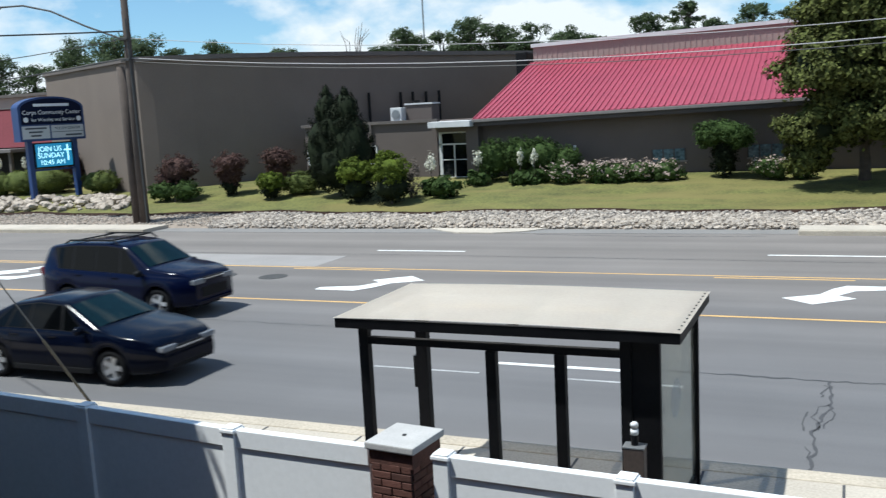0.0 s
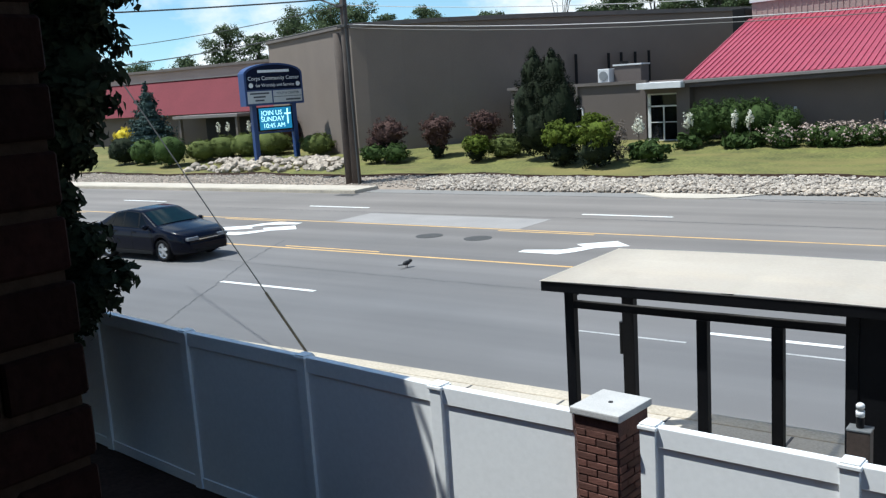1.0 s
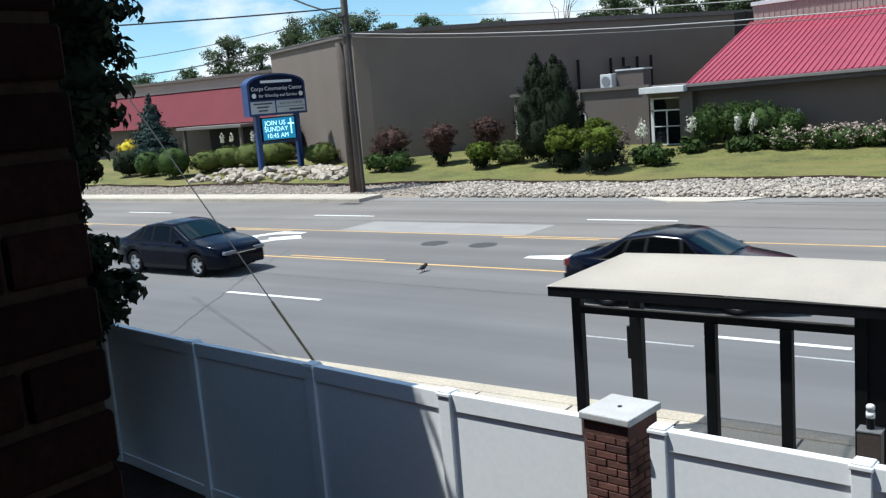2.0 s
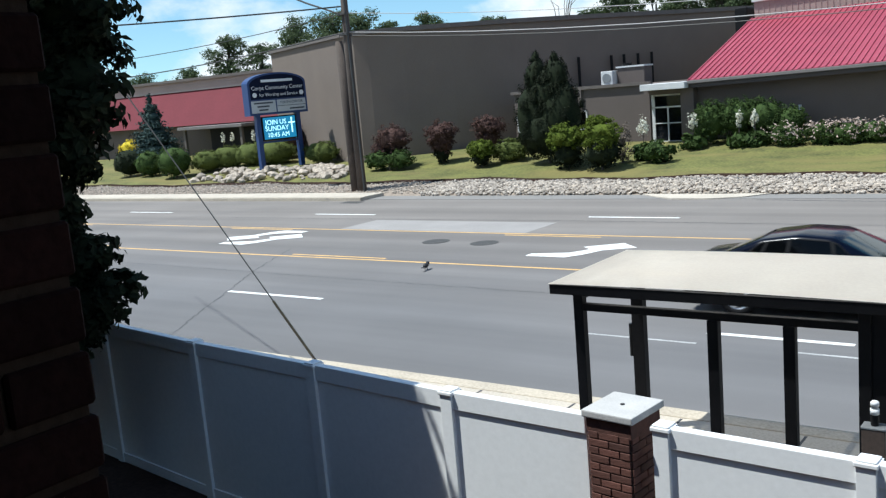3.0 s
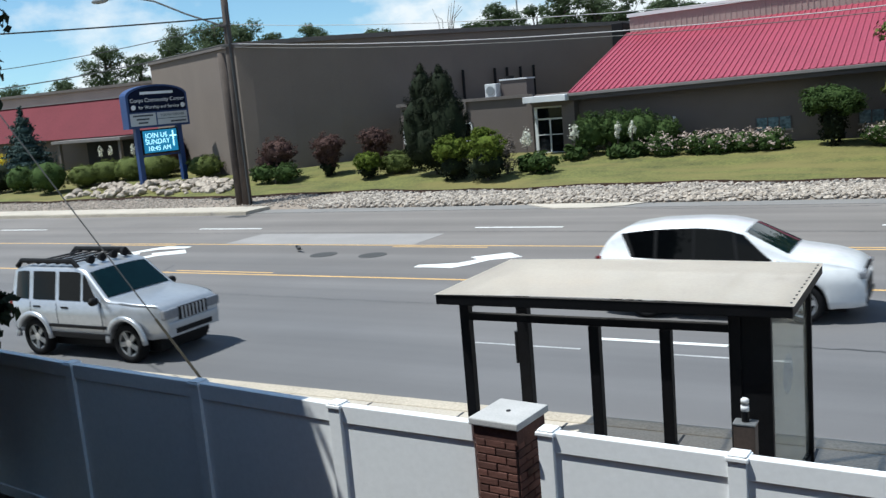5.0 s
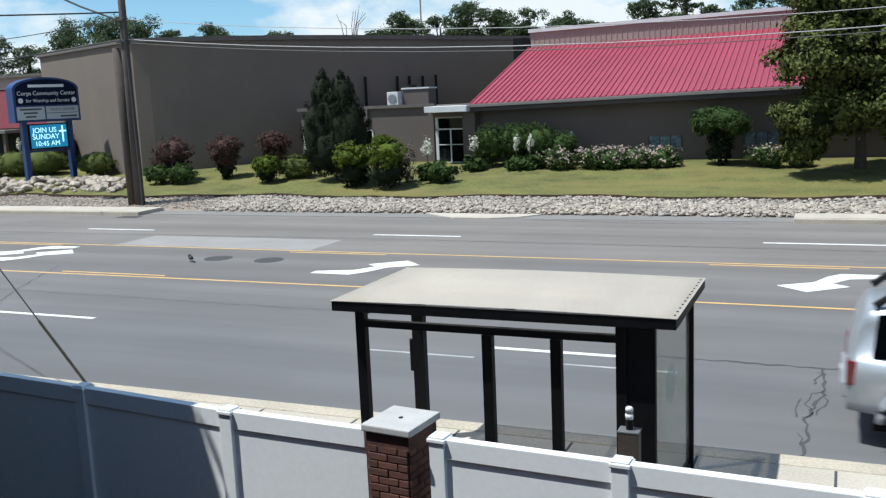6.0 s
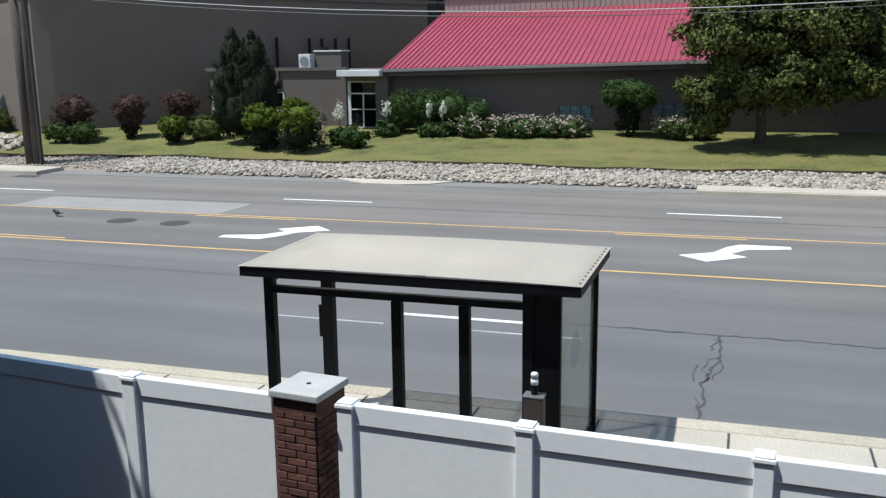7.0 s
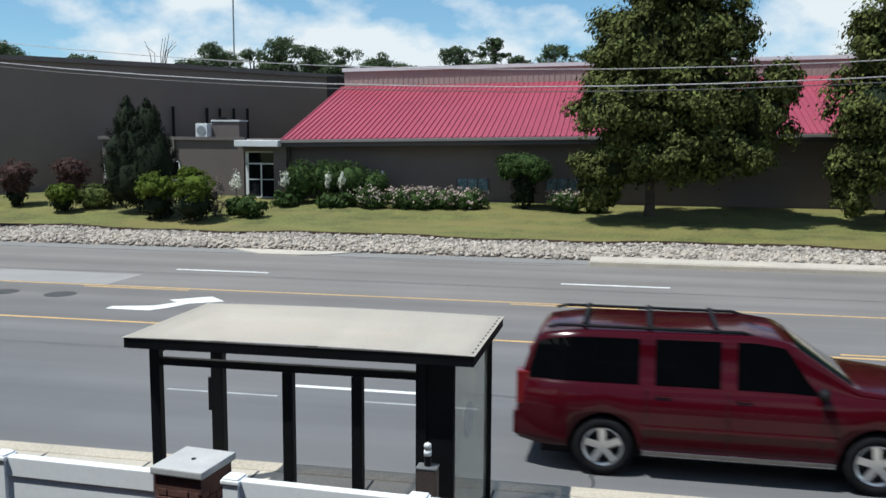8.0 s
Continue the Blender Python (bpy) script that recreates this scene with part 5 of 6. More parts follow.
    for k, (x, y, r, mt, lab) in enumerate(((-48.6, 38.0, 1.15, "leaf_shrub", "clipped ball-shaped green garden shrub"), (-51.7, 38.4, 1.0, "leaf_shrub", "clipped ball-shaped green garden shrub"), (-54.2, 38.6, 1.1, "leaf_dark_shade", "dark rounded evergreen shrub"), (-46.3, 40.4, 1.05, "leaf_olive", "soft olive ornamental grass clump"), (-47.3, 39.6, 1.0, "leaf_olive", "soft olive ornamental grass clump"), (-44.6, 40.9, 1.1, "leaf_olive", "soft olive ornamental grass clump"), (-42.9, 41.4, 1.1, "leaf_olive", "soft olive ornamental grass clump"), (-38.9, 41.2, 0.95, "leaf_olive", "soft olive ornamental grass clump"), (-62.0, 44.5, 1.0, "leaf_yellow", "bright yellow-leaved garden shrub"), (-58.4, 44.6, 0.95, "leaf_yellow", "bright yellow-leaved garden shrub"), (-60.2, 44.8, 0.95, "leaf_yellow", "bright yellow-leaved garden shrub"), (-44.2, 43.5, 1.5, "leaf_red", "reddish-brown shrub by the porch"))):
        wide, tall = (1.3, 0.72) if mt == "leaf_olive" else (1.0, 0.9)
        shrub(x, y, B((0, 0, r * tall * 0.94, r * wide, r, r * tall),), 5200, 0.05, mt, lab, seed=70 + k, kc=0.86, clump=0.12)
    for k, (x, y) in enumerate(((-49.6, 43.0), (-48.9, 43.2), (-46.8, 43.2))):
        t = thing("yucca", pose(x, y, gz(y)), "yucca with upright cream flower spike by the porch", "yucca", "yuccas by the porch")
        leaves("flower_spike", [(0, 0, 1.6, 0.15, 0.15, 0.35)], 130, 0.06, M["bloom_white"], t, 90 + k)
        part("stalk", tube([(0, 0, 0), (0, 0, 1.7)], 0.02, 6), M["bark"], t)
    # street trees in the lawn
    crown = [(-0.3, 0, 2.6, 2.3, 2.0, 1.3), (-2.2, -0.2, 2.2, 1.5, 1.4, 1.0), (2.6, 0.2, 3.0, 1.9, 1.8, 1.4), (3.9, 0.2, 4.2, 1.4, 1.5, 1.6), (-1.6, -0.3, 4.6, 2.2, 2.0, 1.7), (1.5, 0.2, 5.2, 2.4, 2.1, 1.8), (-0.9, 0, 7.2, 2.3, 2.0, 1.8), (1.6, 0.3, 7.6, 2.0, 1.9, 1.7), (0.2, 0, 9.4, 2.2, 2.0, 1.7), (0.3, 0, 11.2, 1.4, 1.3, 1.4), (4.6, 0, 5.6, 0.8, 0.8, 0.9), (0.4, 0.2, 6.3, 1.9, 1.5, 1.5), (0.39, 0.3, 3.98, 1.5, 1.4, 1.3)]
    crown += [(-2.5, 0.0, 1.15, 0.9, 0.9, 0.85)]
    crown = [(a + 0.4, b - 1.7, c, d, e * 1.1, f) for a, b, c, d, e, f in crown]
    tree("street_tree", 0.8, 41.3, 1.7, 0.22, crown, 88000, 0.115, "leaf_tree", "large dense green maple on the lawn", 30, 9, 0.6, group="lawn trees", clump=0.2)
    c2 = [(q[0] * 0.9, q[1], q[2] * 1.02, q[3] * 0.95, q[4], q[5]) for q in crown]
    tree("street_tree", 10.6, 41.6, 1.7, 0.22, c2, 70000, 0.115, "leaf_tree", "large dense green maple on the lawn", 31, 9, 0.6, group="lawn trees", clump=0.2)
    # trees behind the buildings
    far = [(-63, 70, 12.5, 5.5), (-68.5, 71, 11.2, 4.0), (-59.3, 69, 10.6, 2.4), (-78.4, 70, 10.7, 3.2), (-85, 70, 7.8, 2.5), (-93, 70, 8.0, 4.0), (-66.3, 90, 12.4, 3.4), (-72, 90, 11.8, 2.6), (-57.3, 90, 10.9, 2.4), (-42.3, 90, 11.7, 3.4), (-45.6, 91, 10.2, 2.0), (-38.5, 91, 11.0, 2.6), (-35, 90, 12.4, 3.0), (-31.8, 91, 11.2, 2.6), (-29.2, 90, 11.1, 2.8), (-25, 91, 10.6, 2.8), (-21.8, 91, 9.3, 2.0), (-17, 90, 11.0, 2.3), (-13.6, 90, 11.8, 1.7), (-11.3, 90, 10.0, 1.5), (-7.9, 91, 11.2, 2.2), (-37, 93, 9.9, 2.4), (-33.4, 93, 10.2, 2.6), (-27, 93, 10.3, 2.8), (-23.4, 93, 9.8, 2.4), (-15.2, 93, 10.0, 2.2), (-4.6, 92, 10.6, 2.0), (-74.5, 71, 9.6, 3.0), (0, 92, 11.2, 3.2), (8, 92, 12.0, 3.6), (22, 92, 13.0, 4.5)]
    for k, (x, y, h, r) in enumerate(far):
        rr = random.Random(200 + k)
        bl = []
        for _ in range(26):
            a, d = rr.uniform(0, 6.28), rr.uniform(0.15, 1.0)
            zz = rr.uniform(-1.0, 1.0)
            w = math.sqrt(max(0.0, 1 - max(0.0, zz) ** 2)) * r * 0.85 * d
            bl.append((w * math.cos(a), w * math.sin(a) * 0.7, h - r * 0.62 + zz * r * 0.52, r * rr.uniform(0.2, 0.36), r * 0.28, r * rr.uniform(0.12, 0.22)))
        bl += [(0, 0, h - 1.5 * r, r * 0.8, r * 0.6, r * 0.5)]
        tree("background_tree", x, y, h * 0.5, 0.22, bl, int(1500 + 520 * r * r), 0.125, "leaf_far_haze", "distant airy green tree behind the buildings", 100 + k, 9, 0.0, group="trees behind the buildings")
    t = thing("bare_tree", pose(-49.5, 92, 1.4), "bare leafless tree behind the hall", "tree")
    rr = random.Random(3)
    part("trunk", tube([(0, 0, 0), (0, 0, 8)], [0.25, 0.12], 7), M["bark"], t)
    for k in range(9):
        a = rr.uniform(-1.3, 1.3)
        part("branch", tube([(0, 0, rr.uniform(5, 8)), (a * 0.7, 0, 9.4 + rr.uniform(-0.5, 0.5)), (a * 0.8 + rr.uniform(-0.3, 0.3), 0, 11.0), (a * 1.5 + rr.uniform(-0.3, 0.3), rr.uniform(-1, 1), rr.uniform(11.6, 13.2))], [0.07, 0.05, 0.035, 0.02], 5), M["bark"], t)
    part("mast", tube([(-4, 20, 0), (-4, 20, 24)], 0.1, 6), M["grey_metal"], thing("radio_mast", pose(-46, 92, 1.4), "thin distant radio mast", "mast"))


planting()


def yard_tree():
    """Dark tree inside the fence, beside the window; unseen crown added for fence shade."""
    blobs = [(1.35, -0.6, 8.6, 2.2, 1.7, 2.2), (-0.4, -0.7, 7.8, 2.3, 1.6, 2.0), (-2.4, -0.6, 8.0, 2.2, 1.7, 2.2), (0.2, -0.5, 10.6, 2.6, 1.8, 1.6), (2.4, -0.5, 7.4, 1.3, 1.3, 1.3), (-0.2, -0.2, 6.2, 1.6, 1.1, 1.0), (0.1, -2.4, 8.6, 2.6, 1.7, 2.2), (-2.0, -2.4, 8.4, 2.6, 1.8, 2.3), (0.7, -1.8, 8.4, 1.7, 1.6, 1.8), (-3.8, -1.2, 8.0, 2.0, 1.8, 2.2), (-4.2, -3.2, 8.6, 2.0, 1.4, 1.8)]
    blobs = [(a + 0.3, b - 0.2, c, d, e, f) for a, b, c, d, e, f in blobs]
    # Low masses out of view, added to keep skylight off the fence.
    blobs += [(-2.5, -1.6, 3.0, 1.6, 1.3, 2.6), (-4.6, -1.2, 3.2, 1.6, 1.5, 3.0), (0, -2.5, 2.5, 1.5, 1.2, 2.4), (3.0, -3.5, 2.0, 1.3, 0.9, 2.0)]
    low = [(2.0, 0.6, 6.2, 0.9, 0.6, 0.8), (1.95, 0.6, 5.3, 0.8, 0.55, 0.7), (1.7, 0.5, 4.6, 0.6, 0.5, 0.5), (1.3, 0.5, 3.9, 0.5, 0.4, 0.5), (1.5, 0.5, 3.1, 0.55, 0.4, 0.5), (1.75, 0.55, 2.75, 0.6, 0.4, 0.4), (1.2, 0.5, 3.5, 0.5, 0.4, 0.5), (1.4, 0.5, 2.35, 0.5, 0.4, 0.3), (0.9, 0.4, 5.0, 0.8, 0.5, 1.4), (0.7, 0.4, 3.2, 0.7, 0.5, 1.1)]
    t = tree("yard_tree", -11.5, 5.7, 3.2, 0.2, blobs, 20000, 0.12, "leaf_dark_shade", "dark tree inside the white fence, unseen crown added for shade", 40, 8, 0.95, ground=-0.4)
    core("inner_growth", low, 0.62, M["leaf_dark_shade"], t)
    leaves("lower_foliage", low + [(2.05, 0.6, 5.75, 0.5, 0.4, 0.3), (2.2, 0.6, 2.9, 0.4, 0.3, 0.2), (1.9, 0.6, 3.3, 0.35, 0.3, 0.25)], 15000, 0.075, M["leaf_dark_shade"], t, 41, 0.22)
    return t


yard_tree()

# ---------------------------------------------------------------- vehicles
def smooth_profile(pts, xs):
    """Piecewise curve through (x, z) with a little rounding at the corners."""
    px, pz = np.array(pts, float).T
    dense = np.linspace(px[0], px[-1], 600)
    z = np.interp(dense, px, pz)
    k = 17
    pad = np.r_[np.full(k, z[0]), z, np.full(k, z[-1])]
    z2 = np.convolve(pad, np.ones(k) / k, "same")[k:-k]
    return np.interp(xs, dense, z2)


def car(name, spec, label, category):
    L, W, wb, r, clear = spec["L"], spec["W"], spec["wb"], spec["r"], spec["clear"]
    pm = M[spec["paint"]]
    t = thing(name, pose(0, 0, 0), label, category, "passing traffic")
    belt, tumble = spec["belt"], spec["tumble"]
    wx = (-wb / 2, wb / 2)
    xa, xb = spec["top"][0][0], spec["top"][-1][0]
    xs = np.unique(np.r_[np.linspace(xa, xb, 70), *[np.linspace(c - r * 1.3, c + r * 1.3, 27) for c in wx]])
    top = smooth_profile(spec["top"], xs)
    ra = r * spec.get("arch", 1.16)

    def half_w(x):
        e = max(0.0, (abs(x - (xa + xb) / 2) - (xb - xa) / 2 + 0.9) / 0.9)
        return W / 2 * (1 - (0.27 if x > 0 else 0.2) * e ** 2.3)

    def under(x):
        z = clear + 0.10 * max(0.0, (abs(x) - wb / 2 - 0.4))
        for c in wx:
            if abs(x - c) < ra:
                z = max(z, r + math.sqrt(ra * ra - (x - c) ** 2))
        return z

    def section(x):
        zt, w, zb = float(np.interp(x, xs, top)), half_w(x), under(x)
        zs = min(belt + spec.get("wedge", 0.0) * (-x), zt - 0.05)
        zb = min(zb, zs - 0.06)
        wr = w * 0.97 - tumble * max(0.0, zt - zs)
        mid = max(clear + 0.62 * (zs - clear), zb + 0.03)
        low = max(clear + 0.16, zb + 0.012)
        low, mid = min(low, zs - 0.04), min(mid, zs - 0.02)
        return [(0, zb), (w * 0.86, zb), (w * 0.965, max(zb, min(clear + 0.04, low))), (w * 0.99, low), (w, mid), (w * 0.985, zs - 0.012), (w * 0.955, zs), (wr + 0.25 * (w * 0.955 - wr), zs + 0.75 * (zt - zs - 0.03)), (wr, zt - 0.035), (wr * 0.88, zt - 0.008), (0, zt)]

    bm = bmesh.new()
    rows = []
    for x in xs:
        s = section(x)
        ring = [bm.verts.new((x, y, z)) for y, z in s] + [bm.verts.new((x, -y, z)) for y, z in s[-2:0:-1]]
        rows.append(ring)
    n = len(rows[0])
    for a, b in zip(rows, rows[1:]):
        for k in range(n):
            bm.faces.new((a[k], b[k], b[(k + 1) % n], a[(k + 1) % n]))
    bm.faces.new(rows[0]), bm.faces.new(rows[-1][::-1])
    bmesh.ops.recalc_face_normals(bm, faces=bm.faces)
    body = part("body", bm, pm, t, smooth=True)
    me = body.data
    for e in me.edges:
        a, b = me.vertices[e.vertices[0]].co, me.vertices[e.vertices[1]].co
        e.use_edge_sharp = abs(a.x - xa) < 1e-4 and abs(b.x - xa) < 1e-4 or abs(a.x - xb) < 1e-4 and abs(b.x - xb) < 1e-4

    def side_point(x, v, sgn, out):
        s = section(x)
        (y0, z0), (ym, zm), (y1, z1) = s[6], s[7], s[8]
        if v < 0.7:
            y, z = y0 + (ym - y0) * v / 0.7, z0 + (zm - z0) * v / 0.7
        else:
            y, z = ym + (y1 - ym) * (v - 0.7) / 0.3, zm + (z1 - zm) * (v - 0.7) / 0.3
        return (x, sgn * (y + out), z + out * 0.25)

    def side_pane(nm, q, material, sgn, parent=t, out=0.008, v0=0.06, v1=0.9):
        """q: x of the lower rear, lower front, upper rear, upper front corner."""
        b = bmesh.new()
        g = []
        for j in range(6):
            f = j / 5
            xr, xf = q[0] + (q[2] - q[0]) * f, q[1] + (q[3] - q[1]) * f
            g.append([b.verts.new(side_point(xr + (xf - xr) * i / 8, v0 + (v1 - v0) * f, sgn, out)) for i in range(9)])
        for j in range(5):
            for i in range(8):
                b.faces.new((g[j][i], g[j][i + 1], g[j + 1][i + 1], g[j + 1][i]))
        bmesh.ops.recalc_face_normals(b, faces=b.faces)
        return part(nm, b, material, parent, smooth=True)

    def top_pane(nm, x0, x1, material, k=0.90, out=0.012, parent=t):
        """Windscreen or rear window over the slope of the profile."""
        b = bmesh.new()
        g = []
        for j in range(7):
            x = x0 + (x1 - x0) * j / 6
            s = section(x)
            wr, zt = s[8][0], s[10][1]
            g.append([b.verts.new((x + (out if x > 0 else -out), u * wr * k, zt - 0.027 * abs(u) ** 3 + out)) for u in np.linspace(-1, 1, 11)])
        for j in range(6):
            for i in range(10):
                b.faces.new((g[j][i], g[j][i + 1], g[j + 1][i + 1], g[j + 1][i]))
        bmesh.ops.recalc_face_normals(b, faces=b.faces)
        return part(nm, b, material, parent, smooth=True)

    top_pane("windscreen", *spec["screen"], M["car_glass"])
    if "rear_screen" in spec:
        top_pane("rear_window", *spec["rear_screen"], M["tint_glass"])
    for sgn in (1, -1):
        if "band" in spec:
            side_pane("window_surround", spec["band"], M["plastic"], sgn, out=0.004, v0=0.03, v1=0.95)
        for q in spec["panes"]:
            side_pane("side_window", q, M["tint_glass" if q[1] < spec.get("tint_to", -9) else "car_glass"], sgn)
        # mirrors
        mx = spec["mirror"]
        s = section(mx)
        b = bmesh.new()
        bmesh.ops.create_uvsphere(b, u_segments=10, v_segments=7, radius=1.0, matrix=Matrix.LocRotScale((mx, sgn * (s[6][0] + 0.12), s[6][1] + 0.07), None, (0.07, 0.12, 0.08)))
        part("mirror", b, M[spec.get("mirror_mat", spec["paint"])], t, smooth=True)
        # lamps
        z0, z1, depth = spec["lamp"]
        wf = half_w(xb - 0.05)
        b = boxed(xb - depth, xb + 0.012, min(sgn * (wf - 0.36), sgn * (wf + 0.02)), max(sgn * (wf - 0.36), sgn * (wf + 0.02)), z0, z1, 0.03)
        part("headlight", b, M["lamp_lens"], t)
        z0, z1 = spec["tail"]
        wr_ = half_w(xa + 0.05)
        b = boxed(xa - 0.012, xa + 0.16, min(sgn * (wr_ - 0.2), sgn * (wr_ + 0.012)), max(sgn * (wr_ - 0.2), sgn * (wr_ + 0.012)), z0, z1, 0.02)
        part("taillight", b, M["tail_lens"], t)
        # door seams and handles
        for x in spec["doors"]:
            s = section(x)
            b = bmesh.new()
            g = []
            for (y, z) in s[3:7]:
                g.append([b.verts.new((x + dx, sgn * (y + 0.004), z)) for dx in (-0.006, 0.006)])
            for p, q in zip(g, g[1:]):
                b.faces.new((p[0], p[1], q[1], q[0]))
            part("door_seam", b, M["plastic"], t)
        for x in spec["handles"]:
            s = section(x)
            b = boxed(x - 0.1, x + 0.1, sgn * s[5][0] - 0.018, sgn * s[5][0] + 0.018, s[5][1] - 0.10, s[5][1] - 0.065, 0.008)
            part("door_handle", b, M[spec.get("handle_mat", spec["paint"])], t)
        # sill strip along the doors
        b = boxed(-wb / 2 + ra + 0.05, wb / 2 - ra - 0.05, min(sgn * W * 0.478, sgn * W * 0.497), max(sgn * W * 0.478, sgn * W * 0.497), clear + 0.0, clear + spec.get("sill", 0.10), 0.01)
        part("sill_strip", b, M[spec.get("sill_mat", "plastic")], t)
        if "strip" in spec:
            z = spec["strip"]
            b = boxed(-wb / 2 + ra + 0.02, wb / 2 - ra - 0.02, min(sgn * W * 0.49, sgn * W * 0.508), max(sgn * W * 0.49, sgn * W * 0.508), z, z + 0.06, 0.008)
            part("side_moulding", b, M[spec["strip_mat"]], t)
        if "flare" in spec:
            for c in wx:
                pts = [(c + (ra + 0.03) * math.cos(a), sgn * W * 0.497, r + (ra + 0.03) * math.sin(a)) for a in np.linspace(0.02, math.pi - 0.02, 15)]
                part("arch_flare", tube(pts, 0.055, 7), M[spec["flare"]], t, smooth=True)
    # front: grille, lower intake, bumper, plate
    wf = half_w(xb)
    z0, z1 = spec["grille"]
    g = part("grille", boxed(xb - 0.05, xb + 0.016, -wf * 0.56, wf * 0.56, z0, z1, 0.02), M["plastic"], t)
    for k in range(spec.get("slots", 3)):
        if spec.get("vertical"):
            y = -wf * 0.5 + wf * (k + 0.5) / spec["slots"]
            part("grille_bar", boxed(xb + 0.012, xb + 0.024, y - 0.02, y + 0.02, z0 + 0.01, z1 - 0.01), M[spec["paint"]], g)
        else:
            z = z0 + (z1 - z0) * (k + 0.5) / spec.get("slots", 3)
            part("grille_bar", boxed(xb + 0.012, xb + 0.024, -wf * 0.54, wf * 0.54, z - 0.012, z + 0.012), M["chrome"], g)
    z0, z1 = spec.get("intake", (clear + 0.08, clear + 0.22))
    part("lower_intake", boxed(xb - 0.05, xb + 0.014, -wf * 0.7, wf * 0.7, z0, z1, 0.02), M["plastic"], t)
    part("bumper", boxed(xb - 0.09, xb + 0.03, -wf * 0.98, wf * 0.98, spec["bump"][0], spec["bump"][1], 0.035), M[spec.get("bump_mat", spec["paint"])], t)
    part("rear_bumper", boxed(xa - 0.06, xa + 0.09, -half_w(xa) * 0.98, half_w(xa) * 0.98, spec["bump"][0], spec["bump"][1] + 0.06, 0.035), M[spec.get("bump_mat", spec["paint"])], t)
    part("rear_plate", boxed(xa - 0.075, xa - 0.062, -0.15, 0.15, spec["bump"][1] - 0.1, spec["bump"][1] + 0.05), M["trim"], t)
    # Underside box hung extra low to block skylight and deepen the shadow below.
    part("underbody", boxed(xa + 0.3, xb - 0.3, -W * 0.33, W * 0.33, 0.17, clear + 0.3, 0.03), M["plastic"], t)
    for sgn in (1, -1):
        for c in wx:
            part("wheel_well", boxed(c - ra * 0.95, c + ra * 0.95, min(sgn * W * 0.2, sgn * W * 0.3), max(sgn * W * 0.2, sgn * W * 0.3), clear, r + ra * 0.9), M["dark"], t)
    if spec.get("rack"):
        zt = max(q[1] for q in spec["top"])
        x0, x1 = spec["rack"]
        for sgn in (1, -1):
            b = tube([(x0, sgn * W * 0.36, zt - 0.02), (x0 + 0.15, sgn * W * 0.36, zt + spec.get("rack_h", 0.06)), (x1 - 0.15, sgn * W * 0.36, zt + spec.get("rack_h", 0.06)), (x1, sgn * W * 0.36, zt - 0.04)], spec.get("rack_r", 0.022), 8)
            part("roof_rail", b, M["plastic"], t)
        for k in range(spec.get("bars", 2)):
            x = x0 + (x1 - x0) * (0.18 + 0.64 * k / max(1, spec.get("bars", 2) - 1))
            part("cross_bar", boxed(x - 0.03, x + 0.03, -W * 0.36, W * 0.36, zt + 0.03, zt + 0.06, 0.008), M["plastic"], t)
    if spec.get("spots"):
        zt = max(q[1] for q in spec["top"])
        x = spec["spots"]
        for k in range(4):
            y = -0.42 + 0.28 * k
            part("roof_lamp", tube([(x - 0.06, y, zt + 0.09), (x + 0.05, y, zt + 0.09)], [0.06, 0.085], 12), M["plastic"], t)
    # wheels
    wheels = []
    for c in wx:
        for sgn in (1, -1):
            w = thing("wheel", pose(c, sgn * (W / 2 - 0.13), r), "", "")
            for key in ("label", "category"):
                if key in w:
                    del w[key]
            w.parent = t
            prof = [(-0.10, r * 0.66), (-0.115, r * 0.82), (-0.095, r * 0.97), (-0.05, r), (0.05, r), (0.095, r * 0.97), (0.115, r * 0.82), (0.10, r * 0.66)]
            b = bmesh.new()
            rings = [[b.verts.new((q * math.cos(a), y, q * math.sin(a))) for y, q in prof] for a in np.linspace(0, 2 * math.pi, 28, endpoint=False)]
            for i in range(28):
                for k in range(len(prof)):
                    k2 = (k + 1) % len(prof)
                    b.faces.new((rings[i][k], rings[i][k2], rings[(i + 1) % 28][k2], rings[(i + 1) % 28][k]))
            bmesh.ops.recalc_face_normals(b, faces=b.faces)
            part("tyre", b, M["rubber"], w, smooth=True)
            ri = r * 0.68
            b = bmesh.new()
            ys = sgn * 0.085
            out_r = [b.verts.new((ri * math.cos(a), ys, ri * math.sin(a))) for a in np.linspace(0, 2 * math.pi, 28, endpoint=False)]
            in_r = [b.verts.new((ri * 0.86 * math.cos(a), ys * 0.8, ri * 0.86 * math.sin(a))) for a in np.linspace(0, 2 * math.pi, 28, endpoint=False)]
            back = [b.verts.new((ri * 0.84 * math.cos(a), -ys * 0.2, ri * 0.84 * math.sin(a))) for a in np.linspace(0, 2 * math.pi, 28, endpoint=False)]
            for i in range(28):
                j = (i + 1) % 28
                b.faces.new((out_r[i], out_r[j], in_r[j], in_r[i]))
                b.faces.new((in_r[i], in_r[j], back[j], back[i]))
            for k in range(5):
                a = 2 * math.pi * k / 5
                box(b, 0.02, ri * 0.9, -0.02, 0.02, -0.045, 0.045, 0.0, Matrix.Translation((0, ys * 0.75, 0)) @ Matrix.Rotation(-a, 4, "Y"))
            bmesh.ops.recalc_face_normals(b, faces=b.faces)
            part("rim", b, M[spec.get("rim", "alloy")], w)
            part("hub", tube([(0, ys * 0.5, 0), (0, ys, 0)], 0.07, 14), M["alloy"], w)
            part("brake_disc", tube([(0, -ys * 0.2, 0), (0, -ys * 0.3, 0)], ri * 0.83, 20), M["dark"], w)
